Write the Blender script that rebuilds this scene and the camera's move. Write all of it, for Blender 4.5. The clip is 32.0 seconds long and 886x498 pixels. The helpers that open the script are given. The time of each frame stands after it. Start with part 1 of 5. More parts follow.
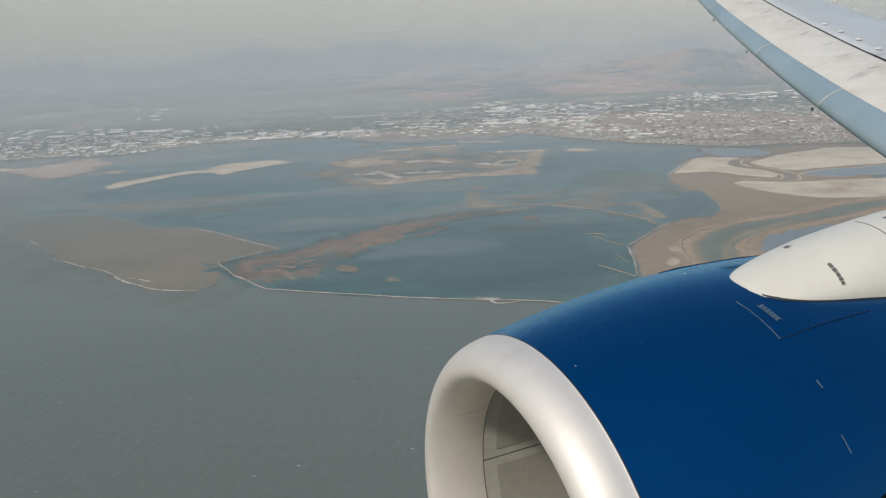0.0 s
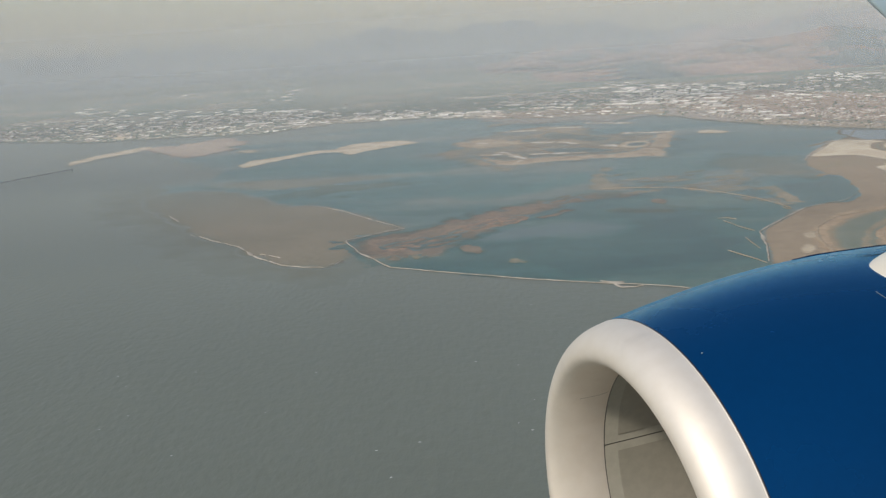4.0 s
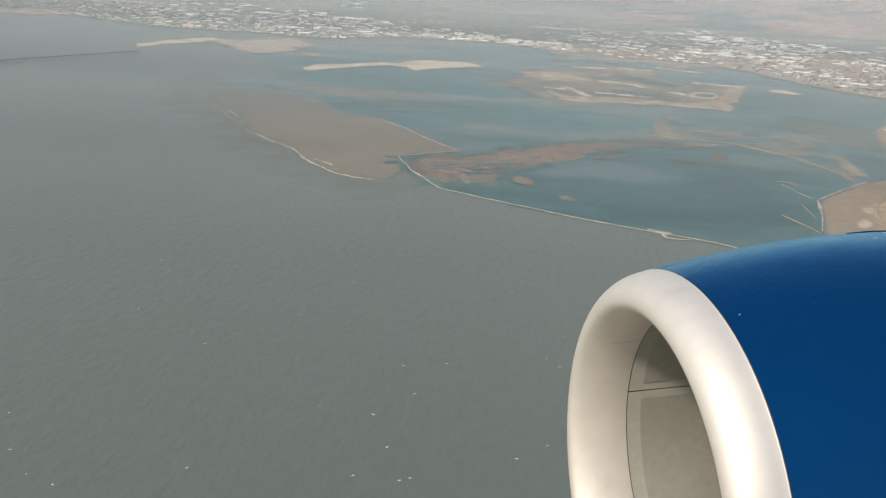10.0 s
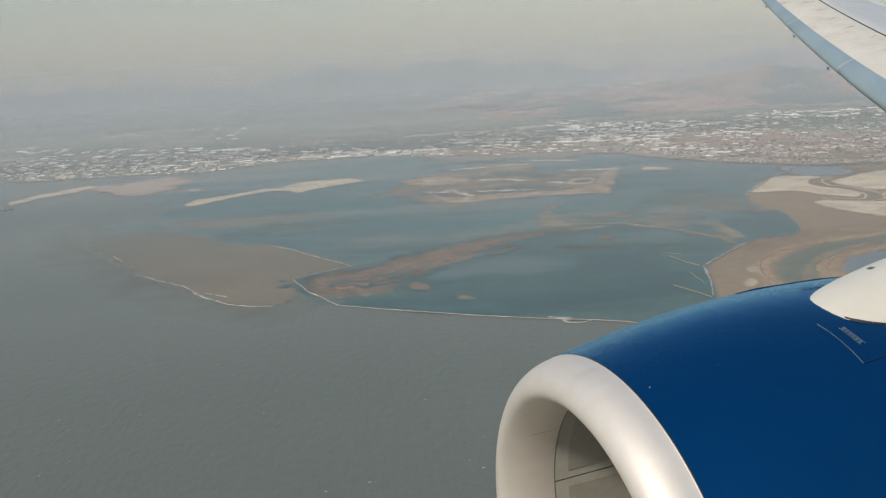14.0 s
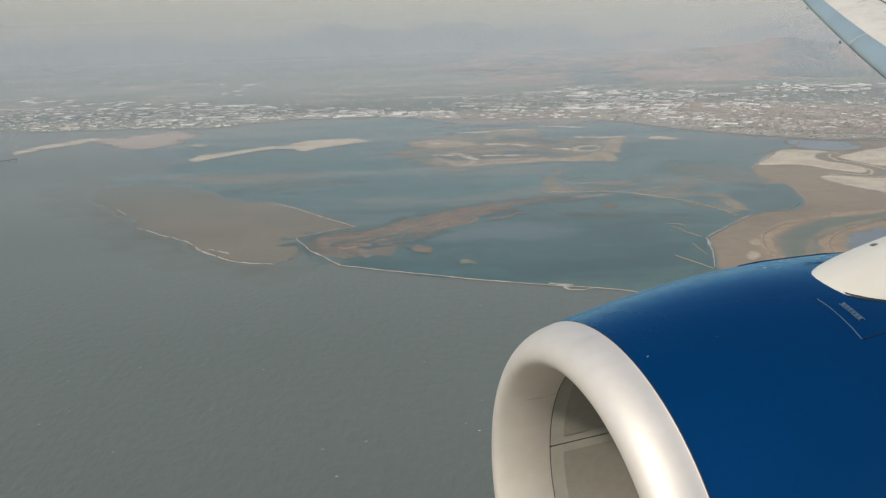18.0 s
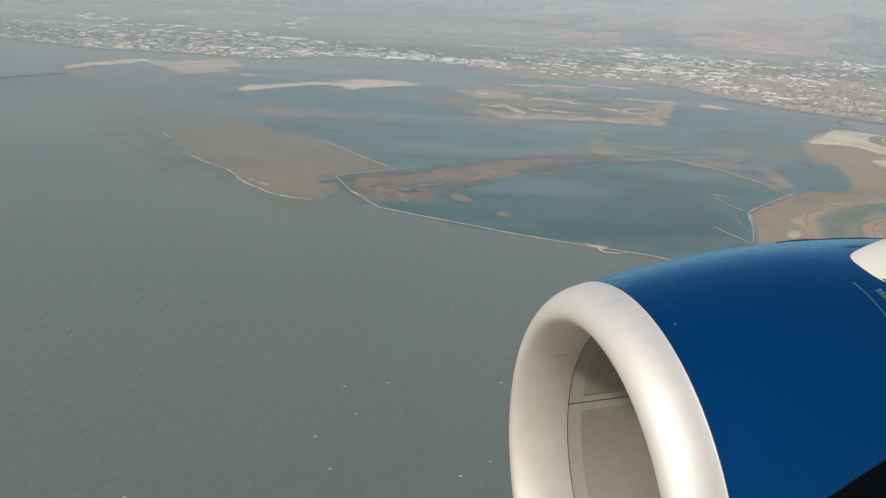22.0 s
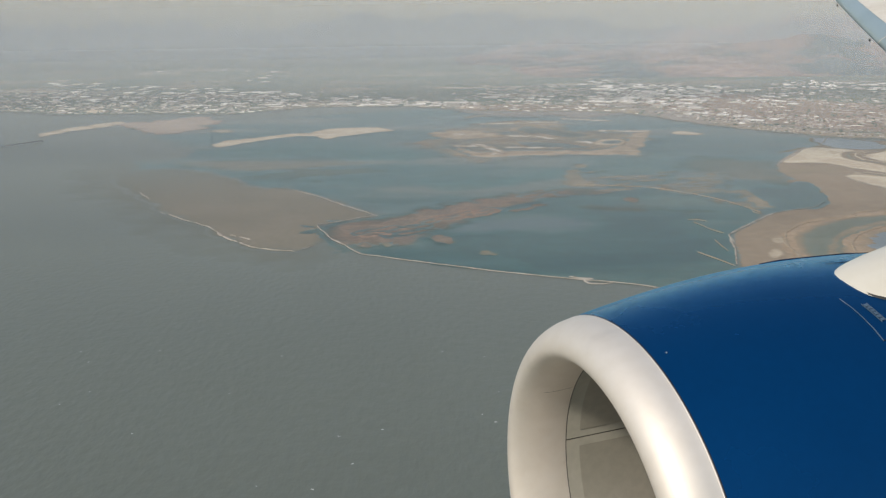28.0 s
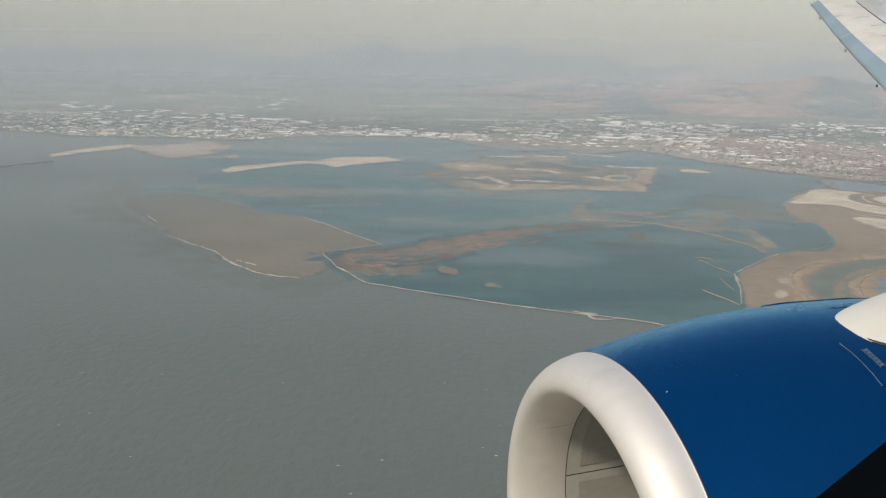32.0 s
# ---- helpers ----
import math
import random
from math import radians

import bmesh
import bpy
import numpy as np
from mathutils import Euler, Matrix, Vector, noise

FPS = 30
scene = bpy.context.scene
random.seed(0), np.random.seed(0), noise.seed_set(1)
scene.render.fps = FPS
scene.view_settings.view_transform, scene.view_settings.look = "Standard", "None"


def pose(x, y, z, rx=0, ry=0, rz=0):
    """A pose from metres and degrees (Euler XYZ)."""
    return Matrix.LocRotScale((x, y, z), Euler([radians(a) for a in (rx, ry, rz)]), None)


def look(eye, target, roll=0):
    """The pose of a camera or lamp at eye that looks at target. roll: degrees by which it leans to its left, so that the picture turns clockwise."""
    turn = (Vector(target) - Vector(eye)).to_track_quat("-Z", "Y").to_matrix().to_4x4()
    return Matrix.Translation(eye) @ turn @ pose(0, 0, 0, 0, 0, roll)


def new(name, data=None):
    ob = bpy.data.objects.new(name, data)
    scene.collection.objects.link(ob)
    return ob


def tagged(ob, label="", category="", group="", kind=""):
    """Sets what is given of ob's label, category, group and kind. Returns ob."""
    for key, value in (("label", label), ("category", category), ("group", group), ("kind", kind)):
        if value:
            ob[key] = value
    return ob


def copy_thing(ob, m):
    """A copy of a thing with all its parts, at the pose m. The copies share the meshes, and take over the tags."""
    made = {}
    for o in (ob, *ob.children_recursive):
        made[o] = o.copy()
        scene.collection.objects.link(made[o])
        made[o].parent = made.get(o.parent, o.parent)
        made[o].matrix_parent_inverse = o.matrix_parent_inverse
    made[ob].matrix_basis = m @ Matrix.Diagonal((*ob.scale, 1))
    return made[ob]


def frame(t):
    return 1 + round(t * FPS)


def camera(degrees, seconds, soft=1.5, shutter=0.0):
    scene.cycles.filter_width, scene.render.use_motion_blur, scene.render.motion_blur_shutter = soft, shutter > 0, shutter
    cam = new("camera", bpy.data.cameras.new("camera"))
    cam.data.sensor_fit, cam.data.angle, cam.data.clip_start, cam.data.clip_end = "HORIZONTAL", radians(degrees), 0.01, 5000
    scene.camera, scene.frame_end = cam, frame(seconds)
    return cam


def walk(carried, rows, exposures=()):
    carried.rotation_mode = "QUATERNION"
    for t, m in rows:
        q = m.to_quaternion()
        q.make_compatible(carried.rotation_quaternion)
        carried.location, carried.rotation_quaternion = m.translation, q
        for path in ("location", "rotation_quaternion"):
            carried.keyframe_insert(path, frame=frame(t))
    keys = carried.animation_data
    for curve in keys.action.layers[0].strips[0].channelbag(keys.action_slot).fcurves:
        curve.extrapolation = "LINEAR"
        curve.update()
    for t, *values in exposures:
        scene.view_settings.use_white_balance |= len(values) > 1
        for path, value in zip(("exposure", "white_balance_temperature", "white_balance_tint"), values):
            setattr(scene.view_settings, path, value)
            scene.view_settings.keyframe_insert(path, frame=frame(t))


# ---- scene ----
cam = camera(48.7, 32.0, soft=1.32)
EX, EY, EYE = -10.0, -3.0, 140.0  # the eye over the water; the landscape is laid out to the same proportion
ROWS = [
    (0.0, pose(EX, EY, EYE, 78.11, 2.96, -5.89)),
    (0.5, pose(EX, EY, EYE, 80.96, 6.63, -7.27)),
    (1.0, pose(EX, EY, EYE, 82.66, 8.73, -4.20)),
    (1.5, pose(EX, EY, EYE, 85.44, 9.79, -5.08)),
    (2.0, pose(EX, EY, EYE, 84.09, 8.02, -5.43)),
    (2.5, pose(EX, EY, EYE, 82.08, 6.85, -3.78)),
    (3.0, pose(EX, EY, EYE, 80.79, 6.21, -2.36)),
    (3.5, pose(EX, EY, EYE, 79.24, 4.89, -0.69)),
    (4.0, pose(EX, EY, EYE, 77.41, 3.48, 1.41)),
    (4.5, pose(EX, EY, EYE, 76.20, 1.33, 3.25)),
    (6.5, pose(EX, EY, EYE, 73.85, -0.18, 5.20)),
    (7.0, pose(EX, EY, EYE, 73.44, -0.27, 5.54)),
    (7.5, pose(EX, EY, EYE, 73.07, -0.59, 5.64)),
    (8.0, pose(EX + 0.0051, EY - 0.0016, EYE - 0.0064, 73.13, -0.93, 5.62)),
    (8.5, pose(EX + 0.0057, EY - 0.0018, EYE - 0.0071, 73.23, -1.37, 5.52)),
    (9.0, pose(EX + 0.0066, EY - 0.0021, EYE - 0.0083, 73.06, -1.35, 5.59)),
    (9.5, pose(EX + 0.0060, EY - 0.0019, EYE - 0.0075, 73.01, -2.03, 5.95)),
    (10.0, pose(EX, EY, EYE, 73.02, -3.02, 5.95)),
    (10.5, pose(EX, EY, EYE, 73.66, -1.66, 0.55)),
    (11.0, pose(EX, EY, EYE, 78.09, 1.05, -5.80)),
    (11.5, pose(EX, EY, EYE, 82.82, 5.63, -7.26)),
    (12.0, pose(EX, EY, EYE, 84.48, 7.55, -6.86)),
    (12.5, pose(EX, EY, EYE, 83.24, 6.68, -5.26)),
    (13.0, pose(EX, EY, EYE, 81.96, 5.22, -3.62)),
    (13.5, pose(EX, EY, EYE, 80.67, 4.44, -2.30)),
    (14.0, pose(EX, EY, EYE, 79.41, 3.38, -1.65)),
    (14.5, pose(EX, EY, EYE, 78.61, 3.06, -1.36)),
    (16.5, pose(EX, EY, EYE, 81.39, 5.77, -3.89)),
    (17.0, pose(EX, EY, EYE, 79.40, 3.85, -3.05)),
    (17.5, pose(EX, EY, EYE, 78.07, 2.60, -2.06)),
    (18.0, pose(EX, EY, EYE, 77.28, 1.66, -1.13)),
    (18.5, pose(EX, EY, EYE, 76.58, 0.95, -0.46)),
    (19.0, pose(EX, EY, EYE, 75.94, 0.44, -0.11)),
    (19.5, pose(EX, EY, EYE, 75.53, 0.04, 0.29)),
    (20.0, pose(EX, EY, EYE, 75.42, -0.64, 0.86)),
    (20.5, pose(EX, EY, EYE, 75.18, -1.35, 1.28)),
    (21.0, pose(EX + 0.0041, EY - 0.0013, EYE - 0.0051, 74.63, -2.41, 1.79)),
    (21.5, pose(EX + 0.0045, EY - 0.0014, EYE - 0.0056, 74.43, -2.62, 1.85)),
    (22.0, pose(EX + 0.0050, EY - 0.0016, EYE - 0.0062, 74.27, -2.86, 2.19)),
    (22.5, pose(EX + 0.0034, EY - 0.0011, EYE - 0.0043, 74.00, -2.75, 1.72)),
    (23.0, pose(EX, EY, EYE, 73.95, -3.39, 1.23)),
    (23.5, pose(EX, EY, EYE, 77.22, -1.50, -2.54)),
    (24.0, pose(EX, EY, EYE, 81.08, 2.42, -4.53)),
    (24.5, pose(EX, EY, EYE, 81.81, 3.86, -4.12)),
    (25.0, pose(EX, EY, EYE, 82.04, 4.35, -3.49)),
    (25.5, pose(EX, EY, EYE, 80.98, 2.59, -2.26)),
    (27.5, pose(EX, EY, EYE, 78.12, 0.61, 0.21)),
    (28.0, pose(EX, EY, EYE, 76.76, 0.63, 0.33)),
    (28.5, pose(EX, EY, EYE, 76.83, 0.36, 0.38)),
    (29.0, pose(EX, EY, EYE, 76.61, -0.22, 1.18)),
    (29.5, pose(EX, EY, EYE, 76.56, -0.90, 1.32)),
    (30.0, pose(EX, EY, EYE, 76.57, -1.32, 1.50)),
    (30.5, pose(EX, EY, EYE, 76.59, -1.69, 1.55)),
    (31.0, pose(EX, EY, EYE, 76.39, -1.89, 1.14)),
    (31.5, pose(EX, EY, EYE, 76.62, -1.14, 0.04)),
    (32.0, pose(EX - 0.0040, EY - 0.0600, EYE + 0.0270, 78.57, -0.88, 0.98)),
]
walk(cam, ROWS, [(0.0, 0.15, 6300, 10), (1.0, 0.06, 6480, 10), (2.0, 0.03, 6680, 10), (3.0, 0.08, 6660, 10), (4.0, 0.24, 6650, 10), (7.0, 0.41, 6660, 10), (9.0, 0.43, 6665, 10), (10.0, 0.48, 6670, 10), (11.0, 0.18, 6505, 10), (11.5, 0.1, 6468, 10), (12.0, 0.03, 6430, 10), (13.0, 0.03, 6550, 10), (14.0, 0.16, 6550, 10), (16.5, 0.07, 6620, 10), (17.0, 0.12, 6600, 10), (19.0, 0.22, 6520, 10), (21.0, 0.24, 6510, 10), (22.0, 0.34, 6500, 10), (23.0, 0.34, 6490, 10), (24.0, 0.12, 6480, 10), (25.0, 0.12, 6490, 10), (28.0, 0.25, 6620, 10), (31.0, 0.29, 6690, 10), (32.0, 0.26, 6570, 10)])

# ---------------------------------------------------------------- light
SUN_EL, SUN_AZ = radians(40), radians(222)   # azimuth clockwise from +y
world = bpy.data.worlds.new("hazy_sky")
scene.world = world
world.use_nodes = True
wn = world.node_tree.nodes
sky = wn.new("ShaderNodeTexSky")
sky.sky_type, sky.sun_disc = "NISHITA", False
sky.sun_elevation, sky.sun_rotation = SUN_EL, SUN_AZ
sky.altitude, sky.air_density, sky.dust_density, sky.ozone_density = 300, 1.6, 1.45, 3.2
wn["Background"].inputs[1].default_value = 0.095
world.node_tree.links.new(sky.outputs[0], wn["Background"].inputs[0])
sun = new("sun", bpy.data.lights.new("sun", "SUN"))
sun.data.energy, sun.data.angle, sun.data.color = 2.6, radians(5.0), (1.0, 0.93, 0.82)
sx, sy = math.sin(SUN_AZ) * math.cos(SUN_EL), math.cos(SUN_AZ) * math.cos(SUN_EL)
sun.matrix_world = look((sx * 50, sy * 50, EYE + 50 * math.sin(SUN_EL)), (0, 0, EYE))


# ---------------------------------------------------------------- materials
def ramp(nt, src, stops):
    r = nt.nodes.new("ShaderNodeValToRGB")
    r.color_ramp.interpolation = "EASE"
    while len(r.color_ramp.elements) < len(stops):
        r.color_ramp.elements.new(0.5)
    for e, (p, c) in zip(r.color_ramp.elements, stops):
        e.position, e.color = p, (*c, 1)
    nt.links.new(src, r.inputs[0])
    return r.outputs[0]


def noise_tex(nt, scale, detail=4.0, rough=0.55, stretch=None, coord="Object", offset=0.0):
    co = nt.nodes.new("ShaderNodeTexCoord")
    src = co.outputs[coord]
    mp = nt.nodes.new("ShaderNodeMapping")
    mp.inputs["Location"].default_value = (offset, offset * 0.7, 0)
    if stretch:
        mp.inputs["Scale"].default_value = stretch
    nt.links.new(src, mp.inputs[0])
    n = nt.nodes.new("ShaderNodeTexNoise")
    n.inputs["Scale"].default_value, n.inputs["Detail"].default_value, n.inputs["Roughness"].default_value = scale, detail, rough
    nt.links.new(mp.outputs[0], n.inputs["Vector"])
    return n.outputs[0]


def mix_rgb(nt, fac, a, b, mode="MIX"):
    m = nt.nodes.new("ShaderNodeMix")
    m.data_type, m.blend_type = "RGBA", mode
    for sock, val in ((m.inputs[0], fac), (m.inputs[6], a), (m.inputs[7], b)):
        if isinstance(val, (int, float)):
            sock.default_value = val
        elif isinstance(val, tuple):
            sock.default_value = (*val, 1)
        else:
            nt.links.new(val, sock)
    return m.outputs[2]


def material(name, stops, scale=1.0, rough=0.6, metal=0.0, fine=None, fine_amount=0.3, bump=0.0, bump_scale=None,
             stretch=None, random_tint=0.0, island=False, coat=0.0, coord="Object", detail=4.0, rough_var=0.0, spec=0.5, bump_dist=0.02):
    m = bpy.data.materials.new(name)
    m.use_nodes = True
    nt = m.node_tree
    b = nt.nodes["Principled BSDF"]
    col = ramp(nt, noise_tex(nt, scale, detail, stretch=stretch, coord=coord), stops)
    if fine:
        f = noise_tex(nt, fine, 3.0, coord=coord, offset=3.1)
        col = mix_rgb(nt, fine_amount, col, ramp(nt, f, [(0.3, (0.25, 0.25, 0.25)), (0.7, (0.75, 0.75, 0.75))]), "OVERLAY")
    if random_tint:
        if island:
            src = nt.nodes.new("ShaderNodeNewGeometry").outputs["Random Per Island"]
        else:
            src = nt.nodes.new("ShaderNodeObjectInfo").outputs["Random"]
        v = 0.5 * random_tint
        col = mix_rgb(nt, 1.0, col, ramp(nt, src, [(0.0, (1 - v, 1 - v, 1 - v)), (1.0, (1 + v, 1 + v, 1 + v))]), "MULTIPLY")
    nt.links.new(col, b.inputs["Base Color"])
    b.inputs["Roughness"].default_value, b.inputs["Metallic"].default_value = rough, metal
    b.inputs["Specular IOR Level"].default_value = spec
    b.inputs["Coat Weight"].default_value = coat
    b.inputs["Coat Roughness"].default_value = 0.06
    if rough_var:
        rr = nt.nodes.new("ShaderNodeMapRange")
        rr.inputs[3].default_value, rr.inputs[4].default_value = rough - rough_var, rough + rough_var
        nt.links.new(noise_tex(nt, scale * 2.3, 5.0, coord=coord, offset=7.0), rr.inputs[0])
        nt.links.new(rr.outputs[0], b.inputs["Roughness"])
    if bump:
        bp = nt.nodes.new("ShaderNodeBump")
        bp.inputs["Strength"].default_value, bp.inputs["Distance"].default_value = bump, bump_dist
        nt.links.new(noise_tex(nt, bump_scale or scale * 4, 4.0, coord=coord, stretch=stretch), bp.inputs["Height"])
        nt.links.new(bp.outputs[0], b.inputs["Normal"])
    return m


GROUND = {}


def ground_colour(nt, spec):
    stops, scale, kw = spec
    col = ramp(nt, noise_tex(nt, scale, 4.0, stretch=kw.get("stretch")), stops)
    if kw.get("fine"):
        f = noise_tex(nt, kw["fine"], 3.0, offset=3.1)
        col = mix_rgb(nt, kw["fine_amount"], col, ramp(nt, f, [(0.3, (0.25, 0.25, 0.25)), (0.7, (0.75, 0.75, 0.75))]), "OVERLAY")
    return col


def ground_material(over, under):
    """One kind of ground that gives way to another, by the patch's own cover attribute."""
    name = over + "_on_" + under
    if name in bpy.data.materials:
        return bpy.data.materials[name]
    m = bpy.data.materials.new(name)
    m.use_nodes = True
    nt = m.node_tree
    b = nt.nodes["Principled BSDF"]
    at = nt.nodes.new("ShaderNodeAttribute")
    at.attribute_name = "cover"
    col = mix_rgb(nt, at.outputs["Fac"], ground_colour(nt, GROUND[under]), ground_colour(nt, GROUND[over]))
    nt.links.new(col, b.inputs["Base Color"])
    ra, rb = GROUND[under][2].get("rough", 0.9), GROUND[over][2].get("rough", 0.9)
    mr = nt.nodes.new("ShaderNodeMapRange")
    mr.inputs[3].default_value, mr.inputs[4].default_value = ra, rb
    nt.links.new(at.outputs["Fac"], mr.inputs[0])
    nt.links.new(mr.outputs[0], b.inputs["Roughness"])
    b.inputs["Specular IOR Level"].default_value = 0.35
    return m


GROUND["bay"] = ([(0.3, (0.124, 0.134, 0.106)), (0.7, (0.133, 0.143, 0.114))], 0.004, dict(rough=0.36, stretch=(1.0, 0.4, 1.0), fine=0.03, fine_amount=0.06))
M_WATER = material("bay_water", [(0.3, (0.124, 0.134, 0.106)), (0.7, (0.133, 0.143, 0.114))], 0.004, 0.36, bump=0.8, bump_scale=0.3,
                   stretch=(1.0, 0.5, 1.0), fine=0.16, fine_amount=0.06, bump_dist=0.4)
GROUND["pond"] = ([(0.40, (0.006, 0.056, 0.053)), (0.5, (0.018, 0.080, 0.071)), (0.60, (0.056, 0.106, 0.086))], 0.012, dict(rough=0.3, stretch=(0.45, 1.3, 1.0), fine=0.07, fine_amount=0.3))
M_POND = "pond"
GROUND["shallow"] = ([(0.40, (0.042, 0.110, 0.108)), (0.5, (0.078, 0.134, 0.126)), (0.60, (0.140, 0.158, 0.134))], 0.008, dict(rough=0.35, stretch=(0.4, 1.2, 1.0), fine=0.05, fine_amount=0.28))
M_POND_BLUE = "shallow"
GROUND["deep"] = ([(0.40, (0.003, 0.042, 0.043)), (0.60, (0.020, 0.070, 0.064))], 0.012, dict(rough=0.3, stretch=(0.45, 1.3, 1.0), fine=0.07, fine_amount=0.3))
GROUND["greypond"] = ([(0.3, (0.11, 0.135, 0.15)), (0.7, (0.15, 0.17, 0.175))], 0.01, dict(rough=0.3))
M_POND_GREY = "greypond"
GROUND["channel"] = ([(0.3, (0.15, 0.165, 0.125)), (0.7, (0.195, 0.195, 0.145))], 0.03, dict(rough=0.55))
M_CHANNEL = "channel"
GROUND["marsh"] = ([(0.35, (0.26, 0.20, 0.14)), (0.52, (0.295, 0.228, 0.16)), (0.68, (0.27, 0.218, 0.148))], 0.012, dict(rough=0.9, fine=0.12, fine_amount=0.12))
M_MARSH = "marsh"
GROUND["spit"] = ([(0.3, (0.225, 0.19, 0.14)), (0.7, (0.265, 0.22, 0.162))], 0.012, dict(rough=0.9, fine=0.25, fine_amount=0.2))
M_SPIT = "spit"
GROUND["mud"] = ([(0.40, (0.26, 0.175, 0.125)), (0.5, (0.36, 0.235, 0.165)), (0.62, (0.29, 0.20, 0.15))], 0.03, dict(rough=0.8, fine=0.3, fine_amount=0.35))
M_MUD = "mud"
GROUND["salt"] = ([(0.35, (0.48, 0.39, 0.28)), (0.5, (0.60, 0.50, 0.365)), (0.65, (0.51, 0.41, 0.295))], 0.015, dict(rough=0.9, fine=0.2, fine_amount=0.24))
M_SALT = "salt"
GROUND["shell"] = ([(0.3, (0.62, 0.56, 0.46)), (0.7, (0.76, 0.70, 0.60))], 0.05, dict(rough=0.9, fine=0.3, fine_amount=0.2))
GROUND["bank"] = ([(0.3, (0.33, 0.235, 0.155)), (0.7, (0.41, 0.30, 0.20))], 0.04, dict(rough=0.9, fine=0.2, fine_amount=0.3))
M_BANK = "bank"
GROUND["rosy"] = ([(0.3, (0.31, 0.25, 0.205)), (0.7, (0.40, 0.325, 0.265))], 0.04, dict(rough=0.9, fine=0.2, fine_amount=0.3))
GROUND["rim"] = ([(0.35, (0.37, 0.275, 0.19)), (0.65, (0.50, 0.39, 0.275))], 0.05, dict(rough=0.9, fine=0.25, fine_amount=0.3))
GROUND["teal"] = ([(0.3, (0.014, 0.098, 0.090)), (0.7, (0.04, 0.128, 0.115))], 0.012, dict(rough=0.33, stretch=(0.4, 1.2, 1.0), fine=0.05, fine_amount=0.2))
GROUND["tan"] = ([(0.3, (0.30, 0.225, 0.155)), (0.6, (0.39, 0.305, 0.21)), (0.8, (0.25, 0.205, 0.15))], 0.03, dict(rough=0.9, fine=0.3, fine_amount=0.35))
M_TAN = "tan"
M_DYKE = material("dyke_earth", [(0.3, (0.25, 0.215, 0.175)), (0.7, (0.42, 0.375, 0.315))], 0.12, 0.95, fine=1.2, fine_amount=0.3)
M_LEVEE = material("levee_earth", [(0.3, (0.27, 0.20, 0.135)), (0.7, (0.37, 0.29, 0.20))], 0.25, 0.95, fine=1.2, fine_amount=0.3)
GROUND["plain"] = ([(0.3, (0.135, 0.17, 0.135)), (0.5, (0.185, 0.20, 0.155)), (0.7, (0.28, 0.245, 0.185))], 0.006, dict(rough=0.95, fine=0.12, fine_amount=0.5))
M_PLAIN = "plain"
GROUND["field_green"] = ([(0.3, (0.075, 0.125, 0.085)), (0.7, (0.12, 0.165, 0.115))], 0.02, dict(rough=0.95, fine=0.12, fine_amount=0.4))
M_HILL = material("dry_hills", [(0.42, (0.06, 0.095, 0.098)), (0.50, (0.235, 0.158, 0.125)), (0.65, (0.36, 0.23, 0.18))], 0.006, 0.95, fine=0.025, fine_amount=0.55, stretch=(0.6, 1.0, 1.0), detail=6.0)
M_HILL_BLUE = material("wooded_range", [(0.3, (0.05, 0.075, 0.08)), (0.6, (0.09, 0.11, 0.105)), (0.8, (0.15, 0.13, 0.11))], 0.003, 0.95, fine=0.03, fine_amount=0.3)
M_ROOF = material("pale_roof", [(0.3, (0.54, 0.48, 0.41)), (0.7, (0.88, 0.83, 0.75))], 0.2, 0.7, random_tint=0.7)
M_FAR_ROOF = material("far_pale_roof", [(0.3, (0.58, 0.52, 0.44)), (0.7, (0.82, 0.77, 0.69))], 0.2, 0.7, random_tint=0.8, island=True)
M_WALL = material("building_wall", [(0.3, (0.36, 0.33, 0.29)), (0.7, (0.5, 0.47, 0.42))], 0.3, 0.8, random_tint=0.4)
M_HOUSES = material("house_stuff", [(0.3, (0.29, 0.235, 0.195)), (0.5, (0.42, 0.365, 0.31)), (0.7, (0.62, 0.56, 0.49))], 0.6, 0.85, random_tint=0.55, island=True)
M_TREES = material("tree_stuff", [(0.3, (0.10, 0.13, 0.10)), (0.7, (0.15, 0.175, 0.13))], 0.4, 0.9, random_tint=0.7, island=True)
M_FOAM = material("white_foam", [(0.3, (0.6, 0.6, 0.58)), (0.7, (0.85, 0.85, 0.83))], 2.0, 0.7)
M_STEEL = material("bridge_concrete", [(0.3, (0.12, 0.12, 0.12)), (0.7, (0.2, 0.2, 0.2))], 0.5, 0.8)
# the aircraft
M_BLUE = material("blue_paint", [(0.3, (0.0, 0.042, 0.138)), (0.7, (0.0, 0.050, 0.162))], 0.8, 0.26, metal=0.5, coat=0.22, spec=0.25, rough_var=0.07, fine=30, fine_amount=0.05)
bsdf = M_BLUE.node_tree.nodes["Principled BSDF"]
bsdf.inputs["Sheen Weight"].default_value, bsdf.inputs["Sheen Roughness"].default_value = 0.58, 0.27
bsdf.inputs["Sheen Tint"].default_value = (0.08, 0.55, 0.95, 1)
bsdf.inputs["Specular Tint"].default_value = (0.3, 0.85, 1.0, 1)
# the cowl's blue made lighter: haze and light put into the winglet's colour
M_BLUE_HAZED = material("hazed_blue_paint", [(0.3, (0.010, 0.062, 0.170)), (0.7, (0.014, 0.072, 0.190))], 0.8, 0.35, coat=0.2, spec=0.4, rough_var=0.05, fine=20, fine_amount=0.05)
